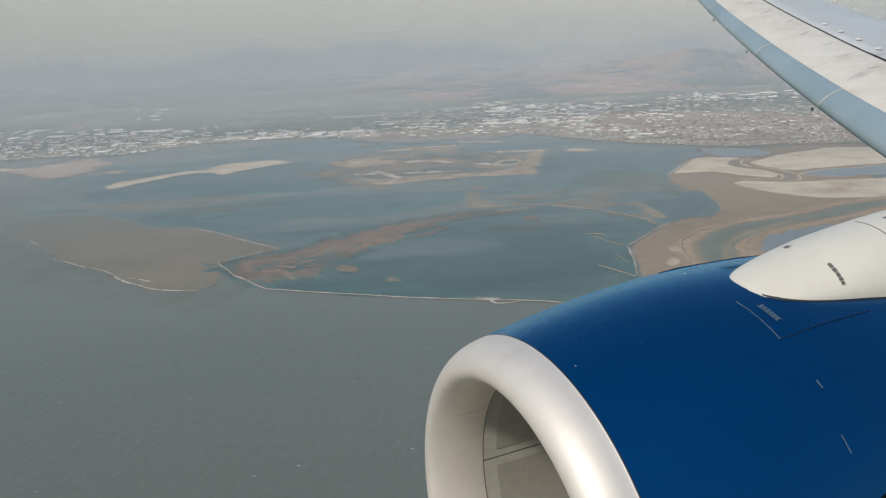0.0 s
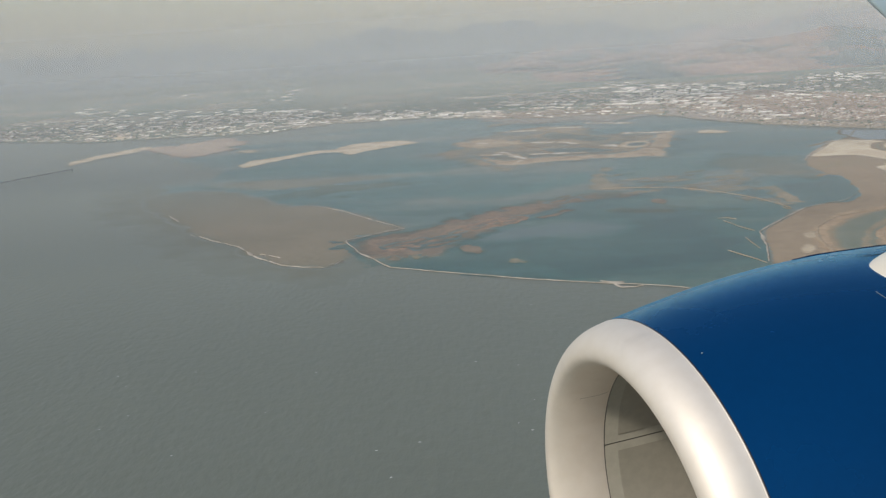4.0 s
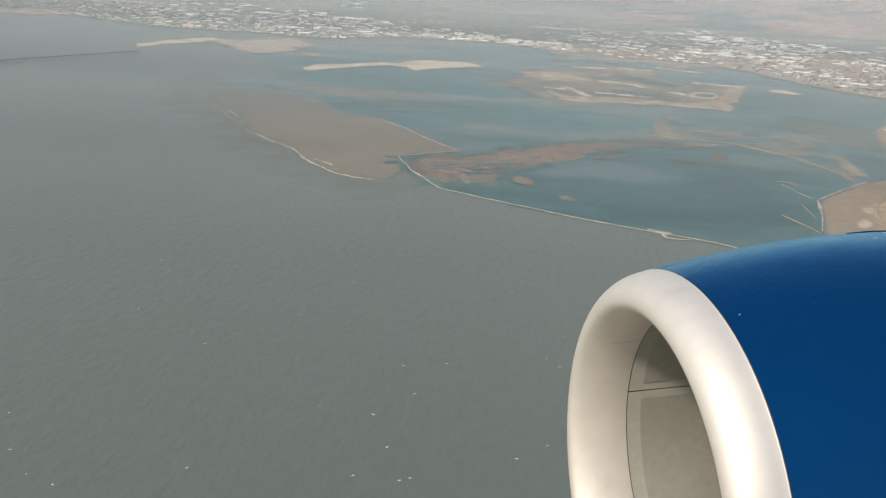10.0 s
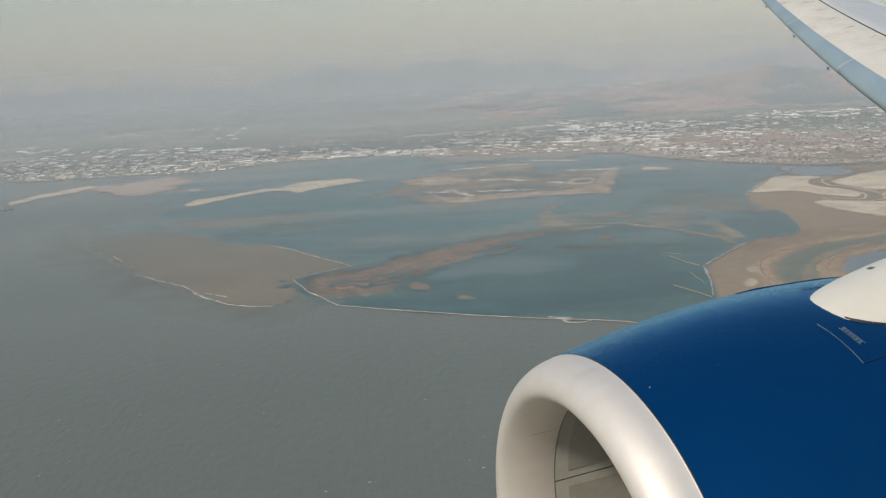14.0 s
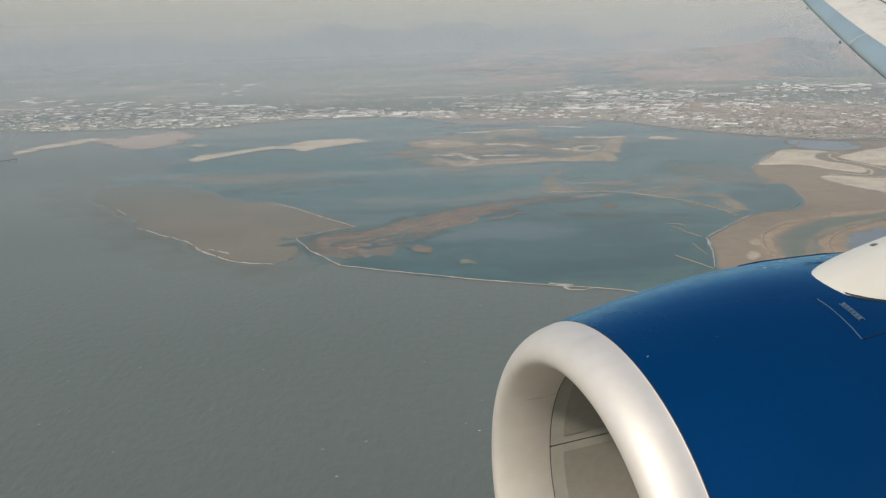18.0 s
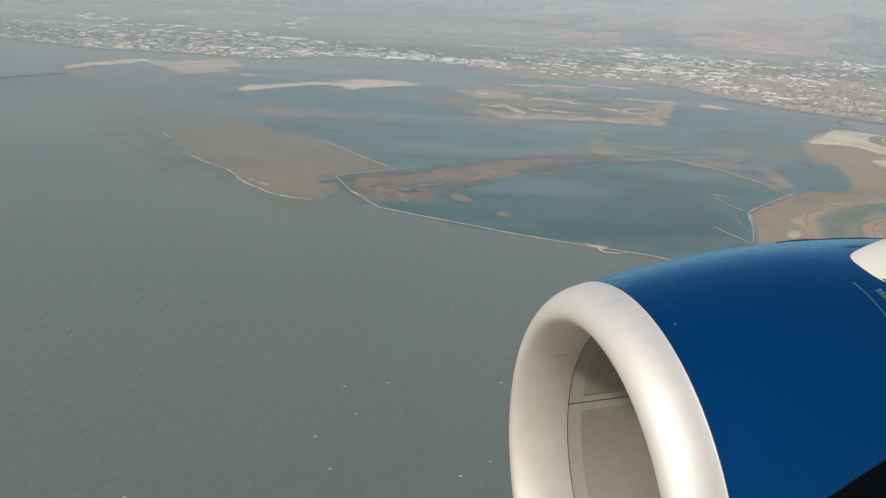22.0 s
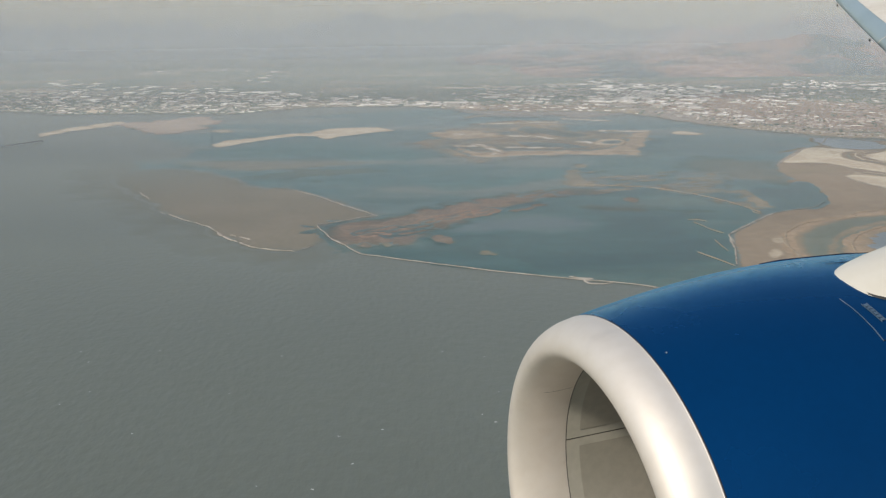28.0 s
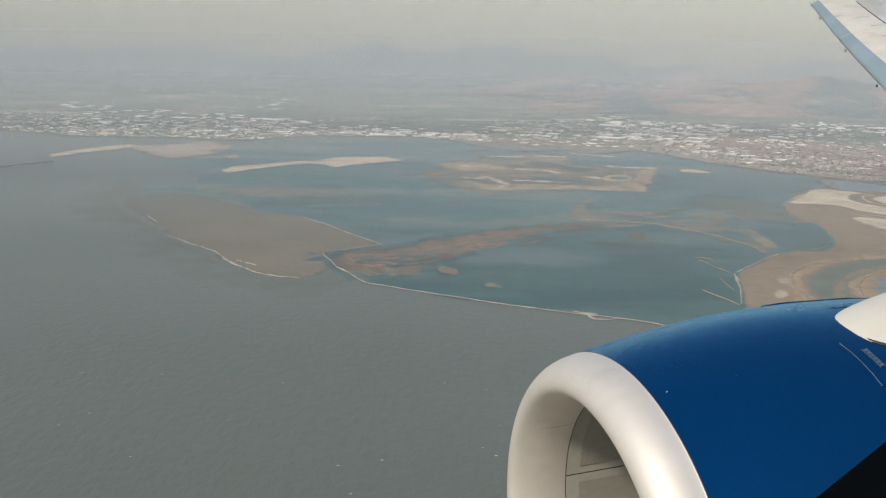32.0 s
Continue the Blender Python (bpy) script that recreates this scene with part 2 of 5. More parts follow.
M_LIP = material("bare_lip_metal", [(0.28, (0.60, 0.545, 0.485)), (0.42, (0.68, 0.62, 0.55)), (0.7, (0.72, 0.655, 0.58))], 2.2, 0.56, metal=0.45, rough_var=0.05, fine=14, fine_amount=0.07)
M_BARREL = material("grey_inlet_lining", [(0.3, (0.175, 0.165, 0.135)), (0.7, (0.205, 0.19, 0.16))], 1.2, 0.6, fine=25, fine_amount=0.1)
M_BARREL2 = material("pale_inlet_edge", [(0.3, (0.205, 0.195, 0.163)), (0.7, (0.235, 0.222, 0.187))], 1.2, 0.6, fine=25, fine_amount=0.1)
M_WHITE = material("cream_white_paint", [(0.3, (0.63, 0.58, 0.485)), (0.7, (0.69, 0.64, 0.54))], 1.0, 0.38, coat=0.25, rough_var=0.06, fine=12, fine_amount=0.06)
M_SLAT_TOP = material("worn_cream_paint", [(0.30, (0.61, 0.545, 0.45)), (0.5, (0.67, 0.61, 0.515)), (0.65, (0.70, 0.65, 0.56))], 2.2, 0.5, fine=9.0, fine_amount=0.12, stretch=(1.0, 1.0, 0.5))
# soot that trails back in the line of flight over the cream paint
nt = M_SLAT_TOP.node_tree
co = nt.nodes.new("ShaderNodeTexCoord")
comb = nt.nodes.new("ShaderNodeCombineXYZ")
for k, (axis, sc_) in enumerate((((-0.321, 0.947, 0.0), 2.6), ((-0.947, -0.321, 0.0), 0.9))):
    dot = nt.nodes.new("ShaderNodeVectorMath")
    dot.operation = "DOT_PRODUCT"
    dot.inputs[1].default_value = [q * sc_ for q in axis]
    nt.links.new(co.outputs["Object"], dot.inputs[0])
    nt.links.new(dot.outputs["Value"], comb.inputs[k])
soot = nt.nodes.new("ShaderNodeTexNoise")
soot.inputs["Scale"].default_value, soot.inputs["Detail"].default_value = 1.0, 3.0
nt.links.new(comb.outputs[0], soot.inputs["Vector"])
bsdf = nt.nodes["Principled BSDF"]
paint = bsdf.inputs["Base Color"].links[0].from_socket
nt.links.new(mix_rgb(nt, ramp(nt, soot.outputs[0], [(0.25, (0.45, 0.45, 0.45)), (0.38, (0.0, 0.0, 0.0))]), paint, (0.20, 0.17, 0.14)), bsdf.inputs["Base Color"])
M_SLAT = material("polished_slat", [(0.3, (0.31, 0.39, 0.41)), (0.7, (0.37, 0.45, 0.47))], 1.0, 0.38, metal=0.3, rough_var=0.04)
M_WING = material("grey_wing_paint", [(0.3, (0.53, 0.52, 0.485)), (0.7, (0.585, 0.575, 0.54))], 0.8, 0.4, fine=6, fine_amount=0.08)
M_BLACK = material("black_seal", [(0.3, (0.010, 0.010, 0.011)), (0.7, (0.02, 0.02, 0.02))], 3.0, 0.6)
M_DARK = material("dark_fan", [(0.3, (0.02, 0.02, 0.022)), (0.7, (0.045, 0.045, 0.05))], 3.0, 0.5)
M_MARKS = material("pale_stencil", [(0.3, (0.06, 0.10, 0.15)), (0.7, (0.11, 0.155, 0.21))], 5.0, 0.6)
M_GREYMARK = material("grey_stencil", [(0.3, (0.10, 0.095, 0.085)), (0.7, (0.18, 0.17, 0.15))], 6.0, 0.6)
M_SOOT = material("soot_stain", [(0.3, (0.38, 0.335, 0.28)), (0.7, (0.55, 0.50, 0.43))], 9.0, 0.8, fine=30, fine_amount=0.3)
# blue-grey puts the shade of the winglet's front into colour; also the rivet's colour
M_EDGE = material("shaded_winglet_paint", [(0.3, (0.20, 0.25, 0.28)), (0.7, (0.25, 0.30, 0.33))], 1.0, 0.4, fine=8, fine_amount=0.06)
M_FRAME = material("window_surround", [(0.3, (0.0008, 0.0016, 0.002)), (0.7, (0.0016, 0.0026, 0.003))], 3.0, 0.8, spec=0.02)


# ---------------------------------------------------------------- helpers
def mesh_ob(name, verts, faces, mat, parent=None, smooth=False, label=""):
    me = bpy.data.meshes.new(name)
    me.from_pydata([tuple(v) for v in verts], [], [tuple(f) for f in faces])
    me.materials.append(mat)
    if smooth:
        me.polygons.foreach_set("use_smooth", [True] * len(me.polygons))
    me.update()
    ob = new(name, me)
    if parent is not None:
        ob.parent = parent
    if label:
        ob["label"] = label
    return ob


def empty(name, m=None):
    ob = new(name)
    if m is not None:
        ob.matrix_world = m
    return ob


def spline(pts, closed=False, n=8):
    """A smooth line through the plan's points."""
    pts = [np.array(q, float) for q in pts]
    out, k = [], len(pts)
    for i in range(k if closed else k - 1):
        p0, p1, p2, p3 = (pts[(i + j) % k] if closed else pts[min(max(i + j, 0), k - 1)] for j in (-1, 0, 1, 2))
        for s in np.linspace(0, 1, n, endpoint=False):
            out.append(0.5 * (2 * p1 + (p2 - p0) * s + (2 * p0 - 5 * p1 + 4 * p2 - p3) * s ** 2 + (3 * p1 - p0 - 3 * p2 + p3) * s ** 3))
    if not closed:
        out.append(pts[-1])
    return np.array(out)


def fractal(x, y, scale, octaves=3, seed=0.0):
    return np.array([noise.fractal(Vector((a * scale + seed, b * scale - seed, seed)), 1.0, 2.0, octaves) for a, b in zip(x, y)])


def inside_distance(px, py, poly):
    """Distance to a closed outline, positive inside."""
    a, b = poly, np.roll(poly, -1, 0)
    d2 = np.full(px.shape, 1e18)
    ins = np.zeros(px.shape, bool)
    for (ax, ay), (bx, by) in zip(a, b):
        ex, ey = bx - ax, by - ay
        t = np.clip(((px - ax) * ex + (py - ay) * ey) / max(ex * ex + ey * ey, 1e-9), 0, 1)
        d2 = np.minimum(d2, (px - ax - t * ex) ** 2 + (py - ay - t * ey) ** 2)
        if ay != by:
            ins ^= ((ay > py) != (by > py)) & (px < (bx - ax) * (py - ay) / (by - ay) + ax)
    return np.where(ins, 1, -1) * np.sqrt(d2)


PATCHES = []
UNDER = {"pond": "shallow", "shallow": "bay", "greypond": "marsh", "channel": "marsh", "marsh": "bay", "spit": "bay", "mud": "pond", "salt": "marsh", "tan": "shallow", "bank": "marsh", "plain": "bay"}


def patch(name, pts, mat, z, soft=4.0, rough=4.0, grain=0.05, step=3.0, label="", category="", smooth_line=True, strength=1.0, patchy=0.0, seed=0.0, kind="structure", under=None, fade=None):
    """A flat stretch of ground or water with an uneven edge that thins out over `soft` metres."""
    poly = spline(pts, True, 5) if smooth_line else np.array(pts, float)
    lo, hi = poly.min(0) - soft - rough, poly.max(0) + soft + rough
    nx, ny = int((hi[0] - lo[0]) / step) + 2, int((hi[1] - lo[1]) / step) + 2
    gx, gy = np.meshgrid(lo[0] + np.arange(nx) * step, lo[1] + np.arange(ny) * step, indexing="ij")
    fx, fy = gx.ravel(), gy.ravel()
    d = inside_distance(fx, fy, poly)
    near = d > -soft - rough * 1.5
    nz = np.zeros(len(d))
    nz[near] = fractal(fx[near], fy[near], grain, 4, seed + 1.7)
    cover = np.clip((d + nz * rough) / soft + 0.5, 0, 1)
    if patchy:
        cover[near] *= np.clip(0.55 + patchy * fractal(fx[near], fy[near] * 1.0, grain * 0.5, 4, seed + 9.1) * 2, 0, 1)
    cover = cover * cover * (3 - 2 * cover) * strength
    if fade:
        (ax, ay), (bx, by) = fade
        q = np.clip(((fx - ax) * (bx - ax) + (fy - ay) * (by - ay)) / ((bx - ax) ** 2 + (by - ay) ** 2), 0, 1)
        cover *= q * q * (3 - 2 * q)
    idx = np.arange(nx * ny).reshape(nx, ny)
    q = np.stack([idx[:-1, :-1], idx[1:, :-1], idx[1:, 1:], idx[:-1, 1:]], -1).reshape(-1, 4)
    q = q[cover[q].max(1) > 0.01]
    used = np.unique(q)
    back = np.full(nx * ny, -1)
    back[used] = np.arange(len(used))
    ob = mesh_ob(name, np.stack([fx[used], fy[used], np.zeros(len(used))], 1), back[q], ground_material(mat, under or UNDER[mat]))
    at = ob.data.attributes.new("cover", "FLOAT", "POINT")
    at.data.foreach_set("value", cover[used].astype(np.float32))
    PATCHES.append((z, len(PATCHES), ob))
    return tagged(ob, label, category, kind=kind)


def lay_patches():
    """Each patch a hair above the one before, in order of height."""
    for i, (z, k, ob) in enumerate(sorted(PATCHES, key=lambda q: q[:2])):
        ob.location.z = 0.015 + 0.003 * i


def ribbon(name, pts, width, height, mat, label="", wobble=0.6, z=0.0, n=10, category="dyke", kind="structure", sides=5, gaps=0.0):
    """A low bank of earth along a line, with a rounded, uneven section."""
    line = spline(pts, False, n)
    t = np.gradient(line, axis=0)
    t /= np.linalg.norm(t, axis=1)[:, None] + 1e-9
    nrm = np.stack([-t[:, 1], t[:, 0]], 1)
    verts, faces = [], []
    for i, (c, nn) in enumerate(zip(line, nrm)):
        w = width * (1 + wobble * noise.noise(Vector((c[0] * 0.09, c[1] * 0.09, 3.0))))
        c = c + nn * wobble * width * 0.4 * noise.noise(Vector((c[0] * 0.06, c[1] * 0.06, 8.0)))
        for k in range(sides):
            s = k / (sides - 1) * 2 - 1
            hg = height * (1 - s * s) - (0.12 if abs(s) == 1 else 0) - gaps * max(0.0, noise.noise(Vector((c[0] * 0.16, c[1] * 0.16, 5.0))))
            verts.append((c[0] + nn[0] * s * w / 2, c[1] + nn[1] * s * w / 2, z + hg))
    for i in range(len(line) - 1):
        for k in range(sides - 1):
            a = i * sides + k
            faces.append((a, a + 1, a + sides + 1, a + sides))
    return tagged(mesh_ob(name, verts, faces, mat), label, category, kind=kind)


def lathe(rows, segs, start=0.0, end=2 * math.pi):
    """Vertices and faces of a surface of revolution about local x; rows of (x, radius)."""
    closed = abs(end - start - 2 * math.pi) < 1e-6
    m = segs if closed else segs + 1
    verts = [(x, r * math.cos(start + (end - start) * k / segs), r * math.sin(start + (end - start) * k / segs)) for x, r in rows for k in range(m)]
    faces = []
    for i in range(len(rows) - 1):
        for k in range(segs):
            k2 = (k + 1) % m
            faces.append((i * m + k, i * m + k2, (i + 1) * m + k2, (i + 1) * m + k))
    return verts, faces


def boxes(name, c, size, yaw, mat, gable=0.0):
    """Many small block buildings in one mesh: four walls and a flat or ridged top each."""
    n = len(c)
    co, si = np.cos(yaw), np.sin(yaw)
    base = np.array([(-1, -1), (1, -1), (1, 1), (-1, 1)]) * 0.5
    out = []
    for zz in (0, 1):
        for bx, by in base:
            lx, ly = bx * size[:, 0], by * size[:, 1]
            out.append(np.stack([c[:, 0] + lx * co - ly * si, c[:, 1] + lx * si + ly * co, c[:, 2] + zz * size[:, 2]], 1))
    faces = [(0, 1, 5, 4), (1, 2, 6, 5), (2, 3, 7, 6), (3, 0, 4, 7)]
    if gable:
        for bx in (-0.5, 0.5):
            lx = bx * size[:, 0]
            out.append(np.stack([c[:, 0] + lx * co, c[:, 1] + lx * si, c[:, 2] + size[:, 2] * (1 + gable)], 1))
        k = 10
        fl = [np.array(f) for f in faces] + [np.array((4, 5, 9, 8)), np.array((6, 7, 8, 9))]
        tri = [(5, 6, 9), (7, 4, 8)]
    else:
        k, tri = 8, []
        fl = [np.array(f) for f in faces] + [np.array((4, 5, 6, 7))]
    v = np.stack(out, 1).reshape(-1, 3)
    off = np.arange(n)[:, None] * k
    fs = np.concatenate([f[None] + off for f in fl]).tolist() + [list(np.array(t) + o) for t in tri for o in off[:, 0]]
    return mesh_ob(name, v, fs, mat)


# ---------------------------------------------------------------- water, land and distance
def disc(name, radius, rings, z, mat, segs=96):
    rs = np.concatenate([[0.0], radius * np.linspace(0.02, 1, rings) ** 2])
    verts, faces = [(0, 0, z)], []
    for r in rs[1:]:
        verts += [(r * math.cos(2 * math.pi * k / segs), r * math.sin(2 * math.pi * k / segs), z) for k in range(segs)]
    for k in range(segs):
        faces.append((0, 1 + k, 1 + (k + 1) % segs))
    for i in range(len(rs) - 2):
        for k in range(segs):
            a, b = 1 + i * segs, 1 + (i + 1) * segs
            faces.append((a + k, b + k, b + (k + 1) % segs, a + (k + 1) % segs))
    return mesh_ob(name, verts, faces, mat)


tagged(disc("water", 4900, 40, 0.0, M_WATER), "grey-green bay water with a light chop", "water", kind="structure")

# the plain that the towns stand on, behind the bay's shore
SHORE = [(-2400, 2400), (-1700, 2150), (-1223, 1855), (-875, 1669)] + [(-615, 1527), (-554, 1529), (-510, 1526), (-446, 1533), (-385, 1507), (-335, 1512), (-285, 1576), (-234, 1603), (-162, 1618), (-87, 1613), (0, 1550), (57, 1501), (121, 1482), (183, 1487), (230, 1479), (286, 1412), (325, 1337), (344, 1263), (397, 1191), (445, 1137), (509, 1118)] + [(640, 1090), (900, 980), (1500, 700)]
patch("shore_plain", SHORE + [(4000, 900), (3500, 3300), (0, 4750), (-3000, 3700)], M_PLAIN, 0.30, soft=4, rough=10, grain=0.03, step=9,
      label="flat grey-green shore plain under the towns", category="ground", smooth_line=False)


def shore_y(x):
    return np.interp(x, [q[0] for q in SHORE], [q[1] for q in SHORE])


def band(line, width):
    """The outline of a strip of even width along a smooth line."""
    c = spline(line, False, 6)
    d = np.gradient(c, axis=0)
    d /= np.linalg.norm(d, axis=1)[:, None] + 1e-9
    n = np.stack([-d[:, 1], d[:, 0]], 1) * width / 2
    return [tuple(q) for q in np.concatenate([c + n, (c - n)[::-1]])]


# marsh, ponds and flats in order of height
patch("tidal_marsh", [(155, 545), (163, 575), (168, 599), (175, 630), (200, 664), (225, 695), (262, 718), (279, 742), (289, 801), (294, 895), (301, 926), (326, 975), (374, 1057)] + [(328, 1010), (411, 1085), (540, 1125), (700, 1090), (900, 700), (700, 420), (420, 330),
      (260, 380), (206, 425), (174, 446), (160, 471)], M_MARSH, 0.10, soft=2, rough=2.5, grain=0.06, step=2.6, smooth_line=False,
      label="brown tidal marsh beside the river channel", category="marsh")
patch("upper_pond", [(-142, 810), (-65, 702), (-36, 713), (26, 755), (91, 824), (136, 811), (181, 778), (215, 696), (259, 711), (279, 742), (289, 801), (294, 895), (374, 1057), (414, 1111)] + [(400, 1150), (340, 1240), (250, 1440), (120, 1540), (-20, 1575), (-160, 1500), (-300, 1430), (-420, 1440), (-430, 1300), (-300, 1100), (-220, 960)],
      M_POND_BLUE, 0.06, soft=30, rough=12, step=5, label="blue-grey shallow salt pond", category="pond")
patch("lower_pond", under="bay", pts=[(-65, 580), (-82, 613), (-93, 638), (-102, 666), (-88, 683), (-65, 702), (-36, 713), (-10, 747), (27, 775), (63, 807), (94, 832), (118, 821), (155, 810), (182, 783), (204, 743), (215, 696), (200, 664), (176, 631), (167, 599), (163, 575), (155, 545)] + [(160, 471)] + [(89, 504), (57, 517), (18, 534), (-34, 562)],
      mat=M_POND, z=0.14, soft=1.5, rough=0.5, step=2.0, smooth_line=False, label="dark teal pond inside earth dykes", category="pond")
patch("side_pond", [(107, 881), (116, 924), (143, 967), (174, 977), (193, 932), (192, 862), (169, 826), (139, 825), (116, 836)], M_POND, 0.12, soft=5, rough=5, step=2.2, label="deep blue pond with reed patches", category="pond", strength=0.75)
patch("middle_pond", [(-130, 825), (-66, 712), (-20, 745), (41, 785), (95, 815), (104, 930), (40, 930), (-40, 900)], M_POND, 0.12, soft=30, rough=20, step=4,
      label="teal streaked pond water", category="pond", strength=0.45, patchy=0.2)
patch("shore_pool", [(410, 1132), (434, 1134), (461, 1108), (466, 1061), (445, 1035), (418, 1039), (401, 1068)], M_POND_GREY, 0.17, soft=4, rough=4, step=2.5, label="grey-blue pool between marsh and town", category="pond", under="marsh")
patch("grey_pond", [(243, 457), (240, 521), (242, 571), (258, 612), (294, 642), (360, 655), (460, 660), (520, 520), (400, 420), (275, 436)], M_POND_GREY, 0.16, soft=2, rough=2,
      step=3, label="smooth grey pond inside a levee", category="pond")
patch("far_pond", under="marsh", pts=[(520, 890), (600, 930), (720, 900), (700, 780), (560, 770), (480, 800), (470, 860)], mat=M_POND_BLUE, z=0.17, soft=4, rough=4, step=3.5,
      label="blue pond beyond the salt flats", category="pond")
patch("flat_pool", under="salt", pts=[(421, 887), (445, 904), (478, 902), (514, 907), (494, 862), (462, 854), (435, 862)], mat=M_POND_GREY, z=0.26, soft=3, rough=3, step=2, label="grey pool between two salt flats", category="pond")
# the river: banks of mud on both sides of a grey-green channel
RIVER = [(214, 412), (219, 475), (216, 547)] + [(222, 601), (249, 642), (272, 660), (302, 672), (338, 684)] + [(402, 714), (560, 731), (700, 713)]
patch("river_bank", band(RIVER, 50), M_BANK, 0.175, soft=7, rough=6, step=2.0, grain=0.07, smooth_line=False, label="orange-tan mud banks along the river", category="river bank", strength=0.8)
patch("river", band(RIVER, 22), M_CHANNEL, 0.18, soft=5, rough=3, step=1.8, smooth_line=False, label="winding grey-green river channel", category="river")
patch("river_shoal", under="channel", pts=band([(219, 475), (219, 560), (232, 600), (262, 640), (330, 684)], 5), mat=M_BANK, z=0.185, soft=3, rough=4, step=1.6, smooth_line=False, label="pale mud shoal in the river", category="river bank", strength=0.5)
patch("bare_patch", under="marsh", pts=[(196, 613), (203, 619), (206, 609), (199, 599), (194, 602)], mat=M_SALT, z=0.21, soft=3, rough=4, step=1.2, label="bare sandy patch in the marsh", category="marsh", strength=0.45)
patch("bare_patch", under="marsh", pts=[(184, 575), (189, 581), (190, 572), (184, 561), (180, 563)], mat=M_SALT, z=0.21, soft=2.5, rough=3, step=1.0, label="bare pale patch in the marsh", category="marsh", strength=0.6)
patch("marsh_stain", under="marsh", pts=[(294, 827), (330, 853), (344, 792), (368, 742), (345, 715), (309, 724), (279, 717)], mat=M_BANK, z=0.12, soft=30, rough=20, step=3, label="faint warm stain on the marsh", category="marsh", strength=0.3, patchy=0.4)
# the brown spit outside the ponds, thinning out into the bay
patch("outer_spit", [(-103, 667), (-96, 640), (-98, 607), (-108, 590), (-138, 604), (-158, 628), (-183, 669), (-216, 710), (-261, 786), (-318, 880), (-318, 930), (-279, 942), (-219, 890), (-184, 835), (-136, 804), (-91, 740), (-67, 703), (-88, 683)], M_SPIT, 0.15,
      soft=10, rough=6, step=2.0, label="low brown marsh spit reaching into the bay", category="marsh", strength=0.78, fade=((-360, 1010), (-160, 690)))
patch("turbid_fringe", [(-106, 578), (-135, 588), (-162, 618), (-211, 685), (-270, 771), (-343, 882), (-374, 1002), (-318, 982), (-224, 938), (-232, 762)], M_SPIT, 0.05, soft=60, rough=24, step=5, label="brown turbid water round the marsh spit", category="water", strength=0.3, fade=((-420, 1050), (-200, 760)))
# reddish mud along the north side of the dark pond
patch("mud_streak", [(-98, 657), (-89, 674), (-74, 683), (-56, 687), (-36, 710), (-10, 743), (17, 763), (46, 787), (73, 803), (80, 778), (52, 756), (29, 735), (9, 699), (-16, 655), (-29, 625), (-46, 607), (-58, 598), (-68, 595), (-80, 612), (-91, 635)], M_MUD, 0.20, soft=16, rough=12,
      grain=0.06, step=1.5, label="reddish mud streak along the pond's north side", category="mud", strength=0.66)
MUD_LINE = np.array([(-70, 628), (-30, 655), (12, 700), (48, 745), (88, 790)], float)
streak_rng = np.random.default_rng(8)
for i in range(14):
    u0 = streak_rng.uniform(0, 0.85)
    us = np.linspace(u0, min(u0 + streak_rng.uniform(0.1, 0.25), 1.0), 4) * 4
    side = streak_rng.normal(0, 9)
    line = [(float(np.interp(u, range(5), MUD_LINE[:, 0])) + side * 0.7 + streak_rng.normal(0, 1.5), float(np.interp(u, range(5), MUD_LINE[:, 1])) - side) for u in us]
    patch("mud_streak", band(line, streak_rng.uniform(3, 8)), M_MUD if i % 3 else M_POND, 0.21, soft=5, rough=5, grain=0.1, step=1.5, smooth_line=False, under="mud" if i % 3 == 0 else "pond",
          label="thin reddish streak of bare mud" if i % 3 else "thin dark water line in the mud", category="mud", strength=0.75 if i % 3 else 0.55, seed=float(i))
patch("mud_bar", [(73, 800), (92, 811), (113, 806), (124, 786), (106, 777), (85, 775)], M_MUD, 0.20, soft=6, rough=6, step=1.6, label="thin mud bar in the pond", category="mud", patchy=0.3, strength=0.6)
patch("mud_bar", [(87, 730), (111, 730), (134, 736), (160, 713), (186, 706), (165, 700), (137, 708), (107, 708)], M_MUD, 0.20, soft=7, rough=6, step=1.6, label="long thin mud bar in the pond", category="mud", patchy=0.3, strength=0.45)
patch("mud_bar", [(125, 753), (132, 765), (138, 755), (133, 740)], M_MUD, 0.21, soft=3, rough=3, step=1.2, label="small bare mud islet in the pond", category="mud", strength=0.7)
patch("pale_water", under="pond", pts=[(-12, 666), (21, 684), (70, 687), (91, 664), (65, 646), (26, 649), (-5, 640)], mat=M_POND_GREY, z=0.147, soft=22, rough=10, step=3, label="paler grey water over a shoal", category="pond", strength=0.55)
patch("pale_water", under="pond", pts=[(-34, 572), (-7, 567), (20, 563), (32, 549), (12, 547), (-17, 557)], mat=M_POND_BLUE, z=0.147, soft=10, rough=6, step=2, label="paler water along the dyke", category="pond", strength=0.6)
patch("dark_pool", under="shallow", pts=[(-116, 787), (-81, 752), (-46, 745), (-1, 759), (17, 763), (-10, 782), (-46, 774), (-83, 779)], mat=M_POND, z=0.145, soft=9, rough=6, step=2.5, label="dark teal water along the mud streak", category="pond", strength=0.9)
patch("dark_pool", under="shallow", pts=[(-64, 870), (-28, 877), (14, 901), (48, 927), (38, 943), (-7, 916), (-49, 891)], mat=M_POND, z=0.13, soft=14, rough=8, step=3, label="dark teal streak in the shallow pond", category="pond", strength=0.75)
